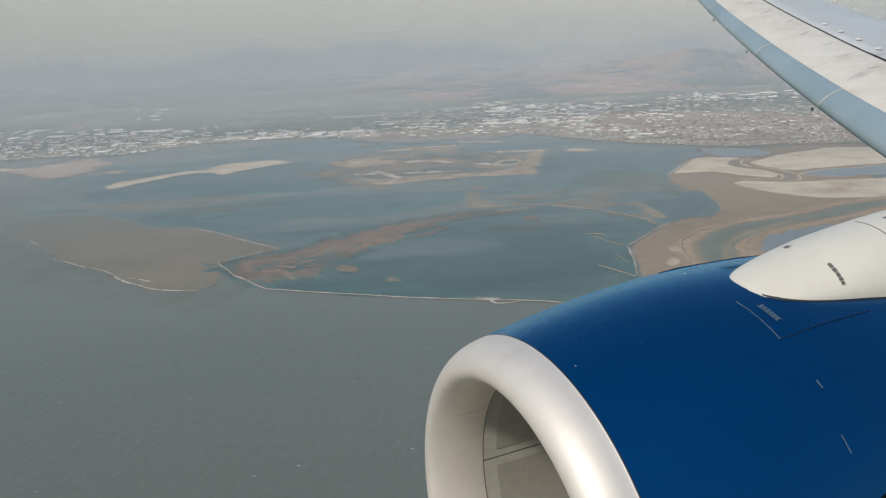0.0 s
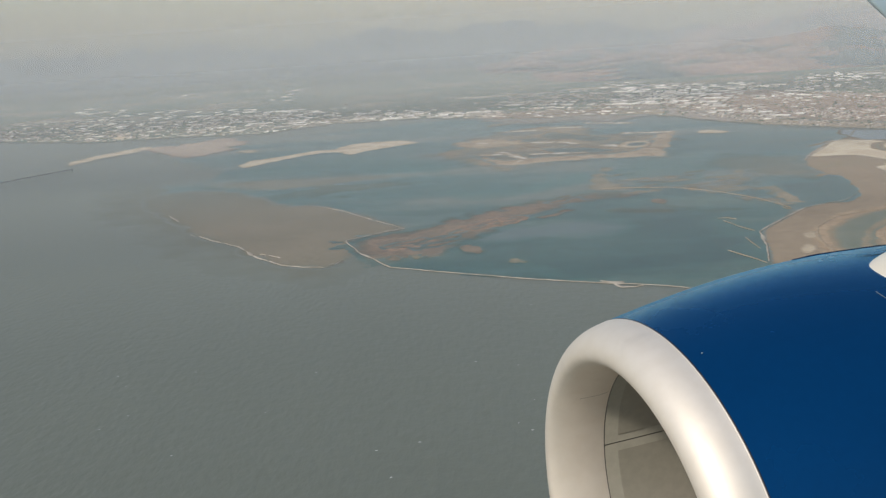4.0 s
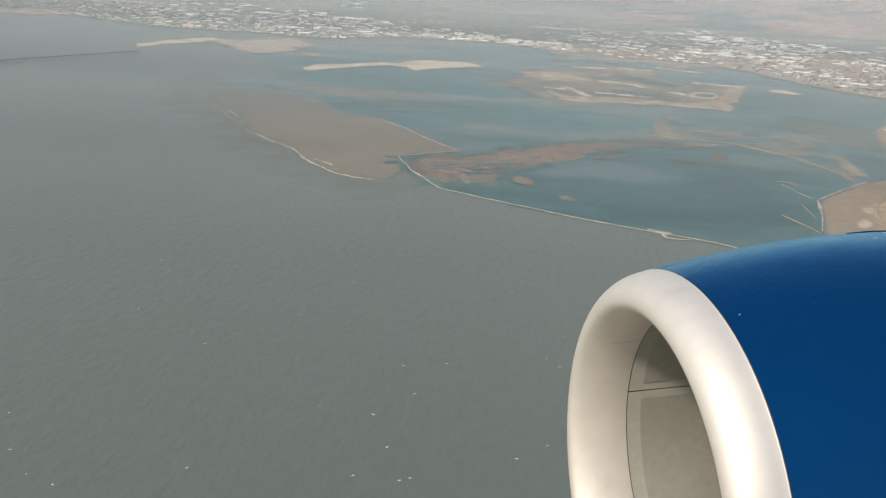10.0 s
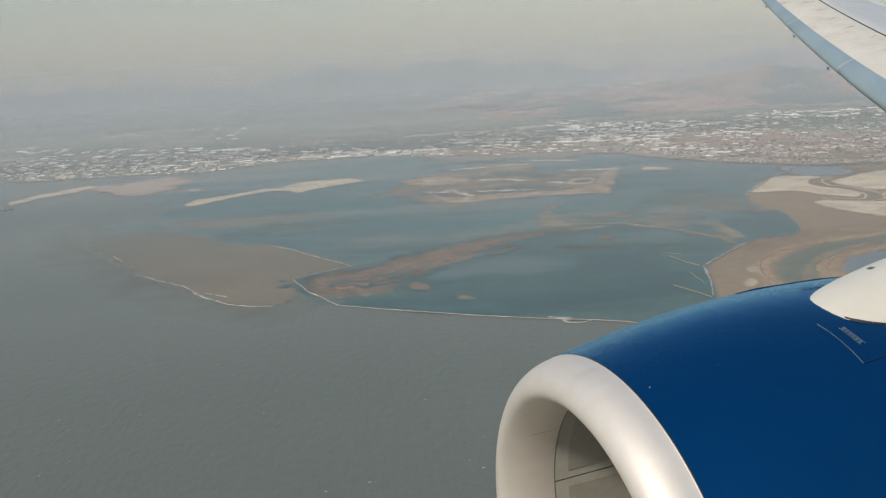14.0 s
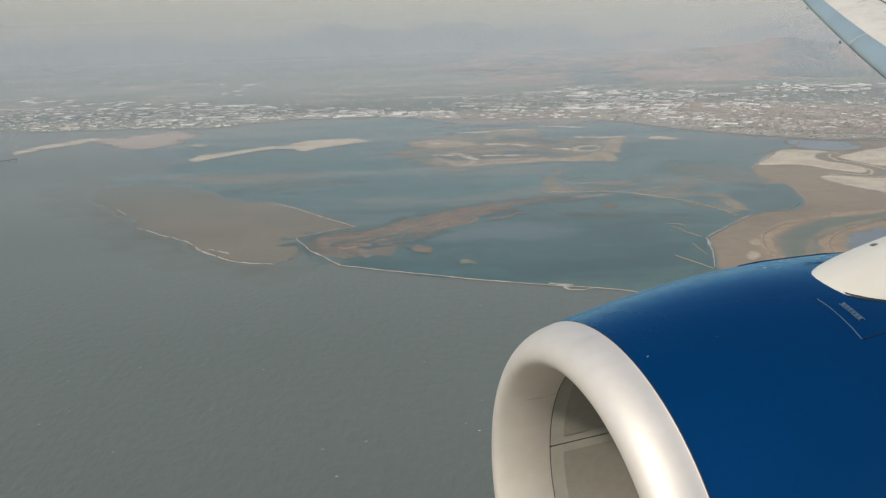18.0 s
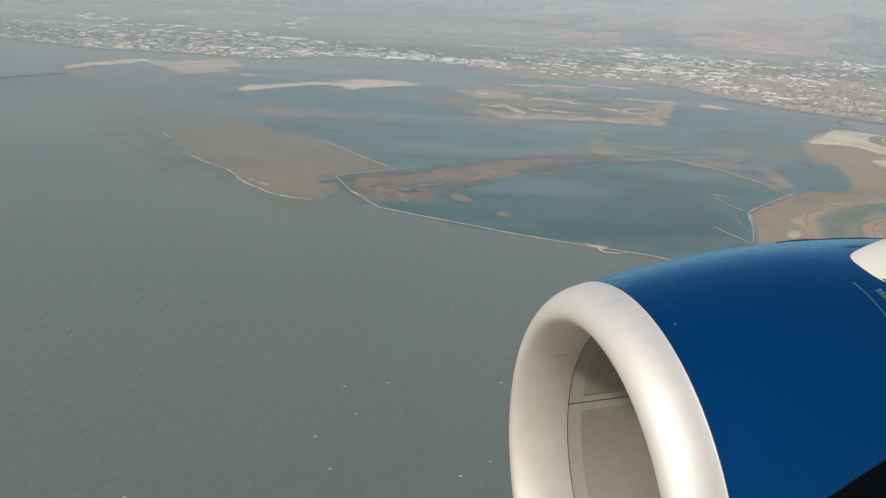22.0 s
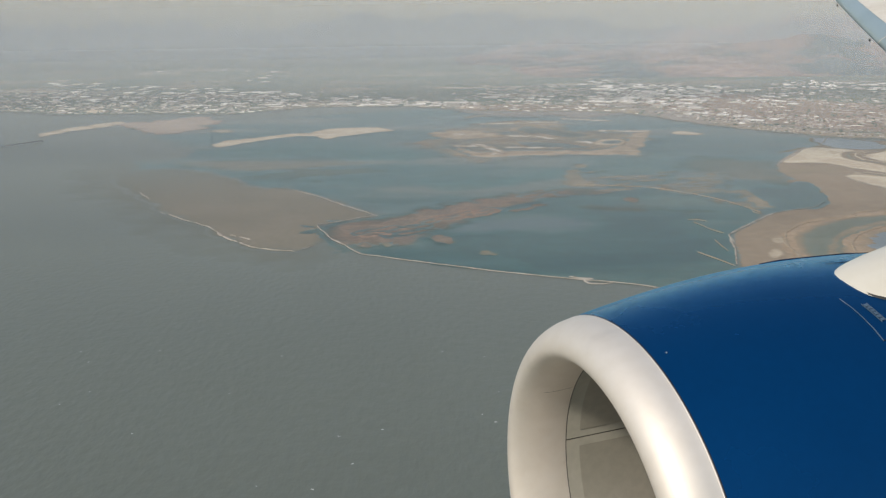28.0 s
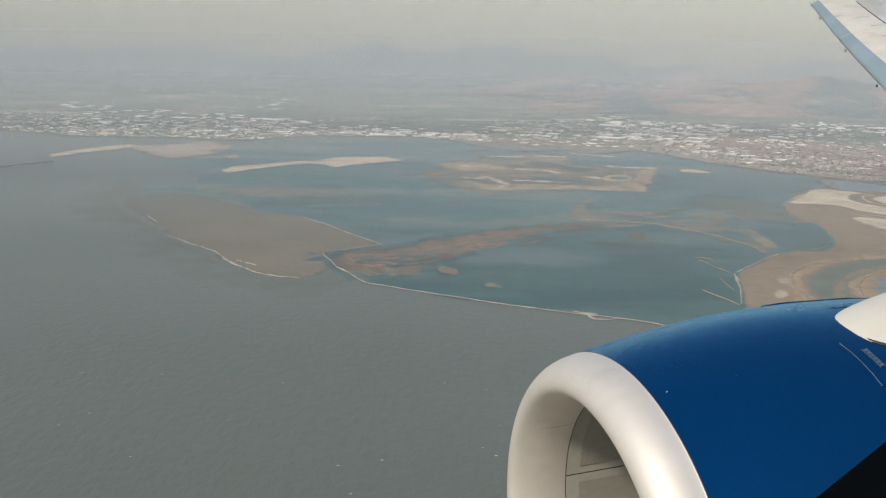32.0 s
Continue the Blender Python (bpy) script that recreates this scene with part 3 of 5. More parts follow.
patch("dark_pool", under="shallow", pts=[(239, 793), (249, 805), (270, 802), (285, 827), (295, 819), (279, 741), (259, 712), (240, 712), (236, 749)], mat="deep", z=0.21, soft=3, rough=4, step=1.8, label="deep blue pool at the marsh edge", category="pond", strength=0.95)
patch("dark_pool", under="pond", pts=[(-35, 613), (-20, 610), (-5, 640), (33, 641), (77, 651), (113, 694), (147, 660), (149, 610), (142, 561), (97, 525), (50, 535), (7, 569)], mat="deep", z=0.146, soft=20, rough=10, step=3, label="deepest teal water of the pond", category="pond", strength=0.9)
patch("blue_reach", [(-292, 963), (-239, 1065), (-168, 1172), (-76, 1209), (-111, 967), (-141, 856), (-200, 840)], M_POND, 0.085, soft=60, rough=24, grain=0.02, step=5, under="shallow", label="deeper blue reach behind the spit", category="pond", strength=0.6)
patch("blue_reach", [(150, 1008), (226, 1169), (320, 1257), (390, 1158), (382, 1097), (320, 992), (250, 955), (193, 959)], M_POND, 0.085, soft=50, rough=20, grain=0.02, step=4, under="shallow", label="deeper blue water before the town", category="pond", strength=0.5)
patch("teal_reach", [(-255, 1086), (-210, 1118), (-156, 1146), (-96, 1147), (-41, 1053), (-40, 967), (-86, 982), (-127, 939), (-167, 916), (-209, 944), (-250, 1006)], "teal", 0.09, soft=55, rough=24, grain=0.02, step=5, under="shallow", label="clear teal water behind the spit", category="pond", strength=0.65)
patch("teal_streak", [(-38, 846), (2, 850), (43, 869), (91, 917), (98, 888), (56, 837), (15, 811), (-14, 801)], "teal", 0.128, soft=14, rough=8, grain=0.04, step=3, under="shallow", label="teal streak along the mud", category="pond", strength=0.6)
patch("pale_shoal", [(212, 942), (253, 988), (299, 948), (293, 896), (292, 821), (261, 832), (225, 887)], M_SPIT, 0.095, soft=26, rough=16, grain=0.03, step=3.5, under="shallow", label="faint brown shoal in the shallow pond", category="shoal", strength=0.4)
patch("pale_shoal", [(-260, 980), (-180, 1000), (-90, 940), (-40, 880), (-110, 850), (-180, 880)], M_SPIT, 0.095, soft=60, rough=30, grain=0.02, step=5, under="shallow", label="faint brown shoal in the shallow pond", category="shoal", strength=0.35)
patch("reed_patch", under="shallow", pts=[(169, 806), (195, 834), (214, 884), (234, 879), (225, 797), (233, 777), (243, 738), (230, 713), (211, 724), (187, 764)], mat=M_TAN, z=0.20, soft=9, rough=13, grain=0.08, step=1.6,
      label="tan reed patches in shallow water", category="reeds", patchy=0.7, strength=0.6)
patch("reed_patch", under="shallow", pts=[(227, 762), (241, 764), (242, 739), (229, 714), (220, 731)], mat=M_TAN, z=0.205, soft=3, rough=5, grain=0.1, step=1.4, label="tan reed bed beside the blue pool", category="reeds", strength=0.75)
patch("reed_shoal", under="shallow", pts=[(87, 847), (104, 914), (119, 943), (111, 871), (118, 824), (103, 816)], mat=M_TAN, z=0.19, soft=7, rough=9, grain=0.06, step=2, label="drowned reed shoal between the ponds", category="reeds", strength=0.55)
# drained salt flats
patch("salt_flat_west", [(314, 949), (344, 1001), (375, 1050), (400, 1041), (414, 1025), (396, 1000), (389, 964), (401, 929), (398, 895), (383, 876), (367, 902), (353, 936), (332, 942)], M_SALT, 0.24, soft=1.5, rough=2, step=1.8,
      label="pale tan drained salt flat", category="salt flat")
patch("salt_flat_north", [(409, 985), (437, 1010), (472, 1039), (526, 1061)] + [(530, 1069), (605, 1026), (562, 930)] + [(493, 919), (453, 918), (423, 916), (413, 944)], M_SALT, 0.24, soft=1.5, rough=2.5, step=2.0,
      label="wide cream drained salt flat", category="salt flat")
patch("salt_flat_south", [(341, 860), (354, 866), (372, 853), (398, 842), (431, 837)] + [(490, 823), (458, 763), (420, 740)] + [(377, 753), (360, 774), (347, 809), (341, 835)], M_SALT, 0.24, soft=1.5, rough=2, step=1.8,
      label="cream salt flat with reddish stains", category="salt flat")
patch("salt_stain", under="salt", pts=[(370, 816), (402, 829), (432, 818), (414, 776), (387, 770), (364, 782)], mat=M_MUD, z=0.28, soft=16, rough=14, step=3, label="reddish stain on a salt flat", category="mud",
      patchy=0.4, strength=0.45)
patch("salt_flat_east", [(615, 985), (690, 1000), (740, 940), (660, 905), (610, 935)], M_SALT, 0.24, soft=2, rough=3, step=3, label="small cream salt flat", category="salt flat")
CREEK = [(419, 1012), (407, 1012), (396, 994), (390, 963), (403, 933), (408, 900), (405, 878), (392, 857), (375, 860), (362, 878)]
patch("tidal_creek", under="salt", pts=band(CREEK, 13), mat=M_MARSH, z=0.29, soft=2, rough=2, step=1.5, smooth_line=False, label="winding tidal creek between the salt flats", category="creek")
patch("creek_water", under="marsh", pts=band(CREEK, 3.5), mat=M_CHANNEL, z=0.30, soft=1.5, rough=1.5, step=1.2, smooth_line=False, label="thin dark water in the tidal creek", category="creek", strength=0.7)
# bars and flats of the bay's shore
patch("salt_bar", under="shallow", pts=[(-286, 1131), (-279, 1171), (-244, 1197), (-216, 1237), (-188, 1242), (-175, 1283), (-150, 1299), (-105, 1302), (-81, 1260), (-109, 1236), (-141, 1202), (-159, 1174), (-176, 1204), (-198, 1212), (-227, 1179), (-248, 1147), (-272, 1107)], mat=M_SALT, z=0.24, soft=3, rough=4, grain=0.05, step=2.4, smooth_line=False,
      label="long pale sand bar in the bay", category="sand bar")
patch("salt_bar", under="bay", pts=[(-545, 1272), (-526, 1222), (-512, 1289), (-486, 1334), (-469, 1391), (-486, 1424), (-511, 1378), (-531, 1328)], mat=M_SALT, z=0.24, soft=3, rough=4, step=2.6, smooth_line=False, label="narrow pale sand bar", category="sand bar", strength=0.85)
patch("salt_bar", under="bay", pts=[(-323, 1283), (-309, 1293), (-293, 1269), (-305, 1257)], mat=M_SALT, z=0.24, soft=6, rough=5, step=3, label="small pale bar by the shore", category="sand bar", strength=0.6)
patch("sand_flat", under="plain", pts=[(-462, 1378), (-407, 1290), (-375, 1265), (-354, 1296), (-357, 1387), (-381, 1454), (-407, 1443), (-431, 1400)], mat="rosy", z=0.36, soft=16, rough=10, grain=0.03, step=3, label="pinkish tan sand flat by the shore", category="sand bar", strength=0.9)
patch("sand_flat", under="rosy", pts=[(-462, 1378), (-407, 1290), (-375, 1265), (-354, 1296), (-357, 1387), (-381, 1454), (-407, 1443), (-431, 1400)], mat=M_SALT, z=0.365, soft=26, rough=22, grain=0.04, step=3, label="pale drifts on the sand flat", category="sand bar", strength=0.2)
patch("sand_flat", under="plain", pts=[(-601, 1590), (-594, 1620), (-560, 1569), (-575, 1554)], mat=M_SALT, z=0.36, soft=6, rough=5, step=3, label="pale beach by the town", category="sand bar")
patch("sand_flat", under="plain", pts=[(-960, 1640), (-930, 1730), (-830, 1700), (-850, 1620)], mat=M_TAN, z=0.36, soft=5, rough=6, step=4, label="tan shore flat", category="sand bar")
# the marshy island among the ponds
patch("shoal_island", [(-62, 1134), (-29, 1170), (-24, 1238), (16, 1308), (74, 1371), (122, 1367), (151, 1284), (171, 1216), (221, 1251), (238, 1215), (210, 1106), (186, 1020), (166, 1013), (133, 1013), (97, 1016), (53, 997), (17, 983), (-11, 1015), (-42, 1076)], M_TAN, 0.22,
      soft=20, rough=22, grain=0.03, step=2.4, label="marshy tan island among the ponds", category="island", patchy=0.2, strength=1.0)
patch("island_rim", under="shallow", pts=[(-1, 1081), (23, 1041), (57, 1050), (101, 1052), (138, 1050), (179, 1083), (208, 1175), (223, 1217), (238, 1215), (218, 1137), (187, 1019), (166, 1013), (133, 1013), (97, 1016), (54, 1010), (19, 1008)], mat="rim", z=0.225, soft=6, rough=7,
      grain=0.05, step=1.8, label="pale tan rim of the marshy island", category="island", strength=0.88)
patch("island_pool", under="tan", pts=[(64, 1130), (90, 1128), (127, 1105), (148, 1073), (121, 1065), (84, 1072)], mat=M_POND_BLUE, z=0.24, soft=6, rough=6, step=2, label="shallow pool inside the island", category="pond", strength=0.8)
patch("island_pool", under="tan", pts=[(73, 1249), (96, 1298), (129, 1232), (161, 1198), (136, 1170), (105, 1202)], mat=M_POND, z=0.24, soft=7, rough=7, step=2, label="blue pool inside the island", category="pond", strength=0.7)
patch("bare_island", under="tan", pts=[(-33, 1221), (-8, 1248), (28, 1239), (47, 1194), (25, 1166), (-9, 1175)], mat=M_SALT, z=0.27, soft=8, rough=10, grain=0.08, step=2, label="bare pale patch on an island", category="island", patchy=0.3, strength=0.4)
for pts, w_ in (([(-3, 1098), (19, 1094)], 5), ([(22, 1113), (35, 1070), (42, 1045)], 4), ([(34, 1027), (47, 1035)], 6), ([(53, 1079), (79, 1078), (110, 1071)], 5), ([(61, 1187), (83, 1184)], 8), ([(95, 1179), (113, 1154)], 8), ([(96, 1346), (135, 1343)], 7),
                ([(32, 1328), (79, 1332)], 6), ([(137, 1124), (159, 1109)], 8), ([(180, 1236), (216, 1225), (237, 1224)], 8), ([(-1, 1216), (12, 1191)], 6), ([(58, 1520), (92, 1498)], 12), ([(149, 1389), (208, 1353)], 9)):
    patch("bare_fleck", under="tan", pts=band(pts, w_), mat="shell", z=0.29, soft=5, rough=7, grain=0.12, step=1.4, smooth_line=False, label="bare pale streak on the marshy island", category="islet", strength=0.8, seed=float(w_))
patch("bare_island", under="shallow", pts=[(261, 1196), (276, 1218), (297, 1193), (284, 1177)], mat=M_SALT, z=0.27, soft=4, rough=4, step=1.8, label="small pale islet", category="island")
patch("ring_islet", under="tan", pts=[(155, 1107), (169, 1142), (189, 1141), (189, 1115), (181, 1093), (164, 1092)], mat=M_SALT, z=0.29, soft=4, rough=3, step=1.6, label="pale ring-shaped islet", category="islet", strength=0.7)
patch("ring_pool", under="salt", pts=[(163, 1111), (173, 1131), (187, 1130), (183, 1109), (172, 1102)], mat=M_POND, z=0.33, soft=3, rough=2, step=1.6, label="small pool inside a ring islet", category="pond", strength=0.8)
patch("pond_islet", [(3, 1400), (53, 1430), (112, 1434), (138, 1441), (91, 1480), (29, 1458)], M_TAN, 0.26, soft=10, rough=12, step=3, label="low reed island", category="island", patchy=0.6, strength=0.6)
patch("mud_flat", under="shallow", pts=[(-3, 1564), (22, 1485), (85, 1411), (138, 1441), (169, 1384), (201, 1410), (256, 1477), (241, 1546), (190, 1570), (125, 1565), (63, 1612)], mat="rosy", z=0.40, soft=9, rough=14, grain=0.04, step=3.0, label="rosy mud flat before the town", category="mud", patchy=0.1, strength=0.92)
patch("mud_flat", under="plain", pts=[(244, 1619), (280, 1513), (284, 1404), (331, 1299), (352, 1384), (318, 1481), (289, 1605)], mat="rosy", z=0.43, soft=8, rough=8, grain=0.04, step=3, label="rosy bare bank before the warehouses", category="mud", strength=0.8)
patch("bare_slope", under="plain", pts=[(124, 3724), (252, 3574), (311, 3149), (214, 3079), (116, 3297)], mat="rim", z=0.38, soft=50, rough=50, grain=0.01, step=12, label="bare tan ground at the foot of the hills", category="ground", strength=0.8)
patch("shore_flat", under="plain", pts=[(-3, 1575), (58, 1511), (122, 1492), (184, 1496), (231, 1488), (252, 1608), (195, 1612), (121, 1629), (45, 1635)], mat=M_MUD, z=0.42, soft=10, rough=12, step=5, label="bare reddish ground along the shore", category="ground", strength=0.6)
patch("shore_flat", under="plain", pts=[(208, 1509), (287, 1421), (327, 1344), (346, 1269), (399, 1198), (447, 1142), (512, 1123), (594, 1104), (615, 1142), (530, 1162), (469, 1194), (411, 1258), (333, 1400), (275, 1533)], mat=M_TAN, z=0.42, soft=8, rough=10, step=4,
      label="bare tan ground along the shore", category="ground", strength=0.8)
patch("town_ground", under="plain", pts=[(205, 1680), (307, 1696), (377, 1740), (491, 1812), (593, 1649), (761, 1459), (868, 1439), (660, 1099), (588, 1133), (497, 1192), (393, 1324), (303, 1455)], mat=M_MUD, z=0.40, soft=60, rough=40, step=9, label="dusty reddish ground between the houses", category="ground", strength=0.8)
# fields and bare strips out on the plain
field_rng = np.random.default_rng(17)
for i in range(34):
    cx, cy = field_rng.uniform(-900, 950), field_rng.uniform(1720, 2900)
    lx, ly = field_rng.uniform(35, 130), field_rng.uniform(12, 40)
    pts = [(cx - lx, cy - ly), (cx + lx * field_rng.uniform(0.7, 1), cy - ly * 0.8), (cx + lx, cy + ly), (cx - lx * field_rng.uniform(0.6, 1), cy + ly * 0.9)]
    patch("field", pts, (M_TAN, "field_green", M_SALT, "field_green")[i % 4], 0.38, soft=12, rough=10, grain=0.03, step=7, smooth_line=False, under="plain",
          label=("bare tan field on the plain", "dull green field on the plain", "pale fallow strip on the plain", "dull green field on the plain")[i % 4], category="field", strength=0.55, seed=float(i))
for i, (pts, lab) in enumerate((([(-23, 622), (-19, 632), (-8, 618), (-11, 606), (-19, 610)], "reddish islet in the pond"), ([(6, 582), (11, 585), (19, 576), (14, 573)], "thin mud islet in the pond"),
                 ([(-54, 604), (-51, 609), (-47, 603), (-50, 598)], "thin mud islet by the dyke"), ([(-68, 604), (-65, 609), (-60, 602), (-63, 597)], "reddish mud islet by the dyke"))):
    patch("mud_islet", pts, M_MUD if "red" in lab else M_TAN, 0.26, soft=2, rough=3.5, grain=0.22, step=0.9, label=lab, category="islet", strength=0.6, under="pond", seed=float(i))

# reed strips and darker streaks in the ponds
rng = np.random.default_rng(3)
for i in range(16):
    cx, cy = rng.uniform(120, 225), rng.uniform(770, 900)
    lx, ly = rng.uniform(8, 20), rng.uniform(2.0, 5)
    patch("reed_strip", [(cx - lx, cy - 4), (cx, cy + ly), (cx + lx, cy + 5), (cx, cy - ly)], M_TAN, 0.23, soft=4, rough=5, grain=0.12, step=1.5,
          label="thin tan reed strip in shallow water", category="reeds", strength=0.6, seed=float(i))
for i in range(9):
    cx, cy = rng.uniform(-260, 40), rng.uniform(860, 1000)
    lx, ly = rng.uniform(30, 70), rng.uniform(5, 10)
    patch("dark_streak", under="shallow", pts=[(cx - lx, cy - lx * 0.3), (cx, cy + ly), (cx + lx, cy + lx * 0.45), (cx, cy - ly)], mat=M_POND, z=0.10, soft=14, rough=6, step=4,
          label="darker teal streak in the shallow pond", category="pond", strength=0.5, seed=float(i))

# dykes and levees
for pts, w, lab in (
        ([(-65, 580), (-34, 562), (-8, 548), (18, 534), (57, 517), (89, 504)] + [(115, 487), (160, 471)], 2.6, "pale earth dyke between pond and bay"),
        ([(-65, 580), (-74, 597), (-82, 613), (-89, 625), (-93, 638)], 3.4, "pale earth dyke at the pond's end"),
        ([(-93, 638), (-100, 655), (-103, 667), (-101, 671), (-88, 681), (-77, 692), (-64, 701)], 3.0, "pale earth dyke between pond and marsh spit"),
        ([(-64, 701), (-93, 743), (-117, 783), (-140, 811)], 4.2, "straight pale dyke across the marsh spit"),
        ([(155, 545), (163, 575), (167, 596), (170, 609)], 5.0, "pale dyke between pond and marsh"),
        ([(170, 609), (172, 623), (176, 631), (188, 648), (200, 664), (215, 684), (225, 695)], 5.4, "pale dyke between pond and marsh"),
        ([(225, 695), (245, 708), (261, 716), (277, 737)], 2.0, "pale dyke round the blue pool"),
        ([(97, 827), (118, 824), (137, 817), (156, 813), (171, 795), (186, 778)], 4.0, "thin broken dyke between ponds"),
        ([(186, 778), (204, 743), (216, 699)], 2.4, "thin broken dyke between ponds"),
        ([(301, 926), (326, 975), (351, 1019), (374, 1057)], 6.0, "pale dyke beside the marsh"),
        ([(399, 1077), (415, 1110), (430, 1140)], 6.0, "short pale dyke to the town"),
        ([(206, 428), (200, 490), (196, 545)] + [(203, 607), (221, 644), (243, 665), (276, 678)] + [(300, 702), (480, 742), (640, 740)], 4.5, "tan levee along the river"),
        ([(241, 457), (235, 514), (233, 563), (247, 608), (280, 643), (340, 668), (470, 682), (640, 670)], 4.0, "tan levee round the grey pond"),
        ([(241, 457), (258, 449), (276, 433), (330, 405)], 3.0, "tan levee at the bay's edge"),
        ([(242, 522), (300, 530)], 1.6, "straight thin dyke across the grey pond"),
        ([(466, 742), (505, 825), (562, 930), (612, 1030)], 4.0, "straight pale dyke road by the salt flats")):
    ribbon("dyke", pts, w * (0.5 if "levee" in lab else 0.36), 0.25, M_LEVEE if "levee" in lab or "broken" in lab else M_DYKE, lab, z=0.36, wobble=1.3, n=30, gaps=0.2 if "levee" in lab else 1.3 if "broken" in lab or "straight pale dyke a" in lab else 0.3)
# rough widened stretch of the bay dyke
for pts in ([(56, 522), (62, 518), (68, 517)], [(63, 513), (65, 506), (72, 506), (77, 507)]):
    ribbon("dyke_spoil", pts, 1.5, 0.3, M_DYKE, "rough heap of spoil against the bay dyke", z=0.36, wobble=2.0, n=20, gaps=0.8)
for pts, lab in (([(314, 949), (343, 997), (375, 1050), (400, 1041), (415, 1029)], "low pale rim of a salt pan"), ([(383, 876), (367, 902), (353, 936), (332, 942)], "low pale rim of a salt pan"),
                 ([(407, 981), (412, 940), (422, 913), (451, 915)], "low pale rim of a salt pan"), ([(341, 860), (339, 832), (346, 806), (359, 772), (375, 750)], "low pale rim of a salt pan")):
    ribbon("salt_pan_rim", pts, 1.3, 0.25, M_DYKE, lab, z=0.40, wobble=1.2, n=20, gaps=0.3)
for pts, lab in (([(159, 665), (162, 655), (165, 642), (170, 629)], "row of weathered breakwater stones"), ([(157, 674), (164, 674), (169, 668)], "thin broken breakwater"), ([(159, 609), (159, 593), (159, 578)], "thin broken breakwater"),
                 ([(140, 577), (145, 564), (150, 551), (153, 543)], "row of weathered breakwater stones"), ([(211, 702), (212, 696), (215, 694)], "short pale breakwater")):
    ribbon("breakwater", pts, 0.5, 0.3, M_LEVEE, lab, z=0.34, category="breakwater", wobble=1.4, gaps=0.5, n=16)
# the ragged pale edge of the outer spit and of the marsh
for pts, w in (([(-228, 720), (-218, 709), (-203, 691), (-190, 679)], 1.6), ([(-190, 679), (-180, 666), (-170, 650), (-162, 634)], 2.6), ([(-162, 634), (-151, 620), (-137, 602)], 2.4), ([(-158, 637), (-150, 632), (-141, 624)], 1.6), ([(-137, 602), (-122, 593), (-107, 589)], 1.0),
               ([(-103, 596), (-100, 600), (-97, 603)], 1.3), ([(-271, 807), (-263, 794), (-255, 779)], 1.5)):
    ribbon("shell_bank", pts, w * 0.6, 0.35, M_DYKE, "ragged pale shell bank at the marsh edge", wobble=2.4, z=0.36, category="bank", gaps=1.6, n=30)
ribbon("shell_bank", [(160, 470), (174, 445), (192, 437), (206, 425)], 1.8, 0.4, M_DYKE, "ragged pale bank at the river mouth", wobble=1.5, z=0.36, category="bank", gaps=2.4, n=20)

lay_patches()
# white crests scattered on the bay
rng = np.random.default_rng(5)
k = 85
az, rg = rng.uniform(-0.62, 0.3, k), 225 + 290 * rng.random(k) ** 1.6
cx, cy = rg * np.sin(az), rg * np.cos(az)
ok = (cy < np.interp(cx, [-300, -100, 200], [640, 560, 430])) & (fractal(cx, cy, 0.02, 2, 4.0) > -0.1)
cx, cy = cx[ok], cy[ok]
verts, faces = [], []
for x, y in zip(cx, cy):
    a, ln, w = rng.normal(0.25, 0.35), rng.uniform(0.15, 0.8), rng.uniform(0.05, 0.17)
    b = len(verts)
    for s, hh in ((-1, 0), (-0.3, 1), (0.4, 0.7), (1, 0)):
        for q in (-1, 1):
            verts.append((x + s * ln * math.cos(a) - q * w * hh * math.sin(a), y + s * ln * math.sin(a) + q * w * hh * math.cos(a), 0.05 + 0.12 * hh * (q > 0)))
    faces += [(b + i, b + i + 2, b + i + 3, b + i + 1) for i in (0, 2, 4)]
tagged(mesh_ob("wave_crests", verts, faces, M_FOAM), "scattered small white wave crests on the bay", "waves", kind="stuff")

# far hills
def ridge(name, x0, x1, y0, y1, height, label, seed, nx=120, ny=26, mat=M_HILL, taper=(0.12, 0.12)):
    verts, faces = [], []
    for j in range(ny):
        v = j / (ny - 1)
        for i in range(nx):
            u = i / (nx - 1)
            x, y = x0 + (x1 - x0) * u, y0 + (y1 - y0) * v
            env = min(1, u / taper[0]) * min(1, (1 - u) / taper[1]) * math.sin(math.pi * min(1, v * 0.62 + 0.0)) ** 1.1
            nz = 0.62 + 0.55 * noise.fractal(Vector((x * 0.0016 + seed, y * 0.0016, seed)), 1.0, 2.0, 5) - 0.28 * abs(noise.fractal(Vector((x * 0.005, y * 0.004 + seed, 2.0)), 1.0, 2.0, 4))
            verts.append((x, y, -1 + max(0.0, height * env * nz)))
    for j in range(ny - 1):
        for i in range(nx - 1):
            a = j * nx + i
            faces.append((a, a + 1, a + nx + 1, a + nx))
    return tagged(mesh_ob(name, verts, faces, mat, smooth=True), label, "hills", kind="structure")


ridge("near_hills", 150, 2300, 2300, 3050, 125, "dry pinkish-tan hills behind the town", 3.0, taper=(0.45, 0.1))
ridge("far_hills", 0, 2900, 2950, 3900, 180, "hazy brown range behind the town", 11.0, taper=(0.3, 0.1))
ridge("distant_range", -2900, 1400, 3700, 4500, 210, "blue hazy range on the horizon", 21.0, taper=(0.2, 0.2), mat=M_HILL_BLUE)


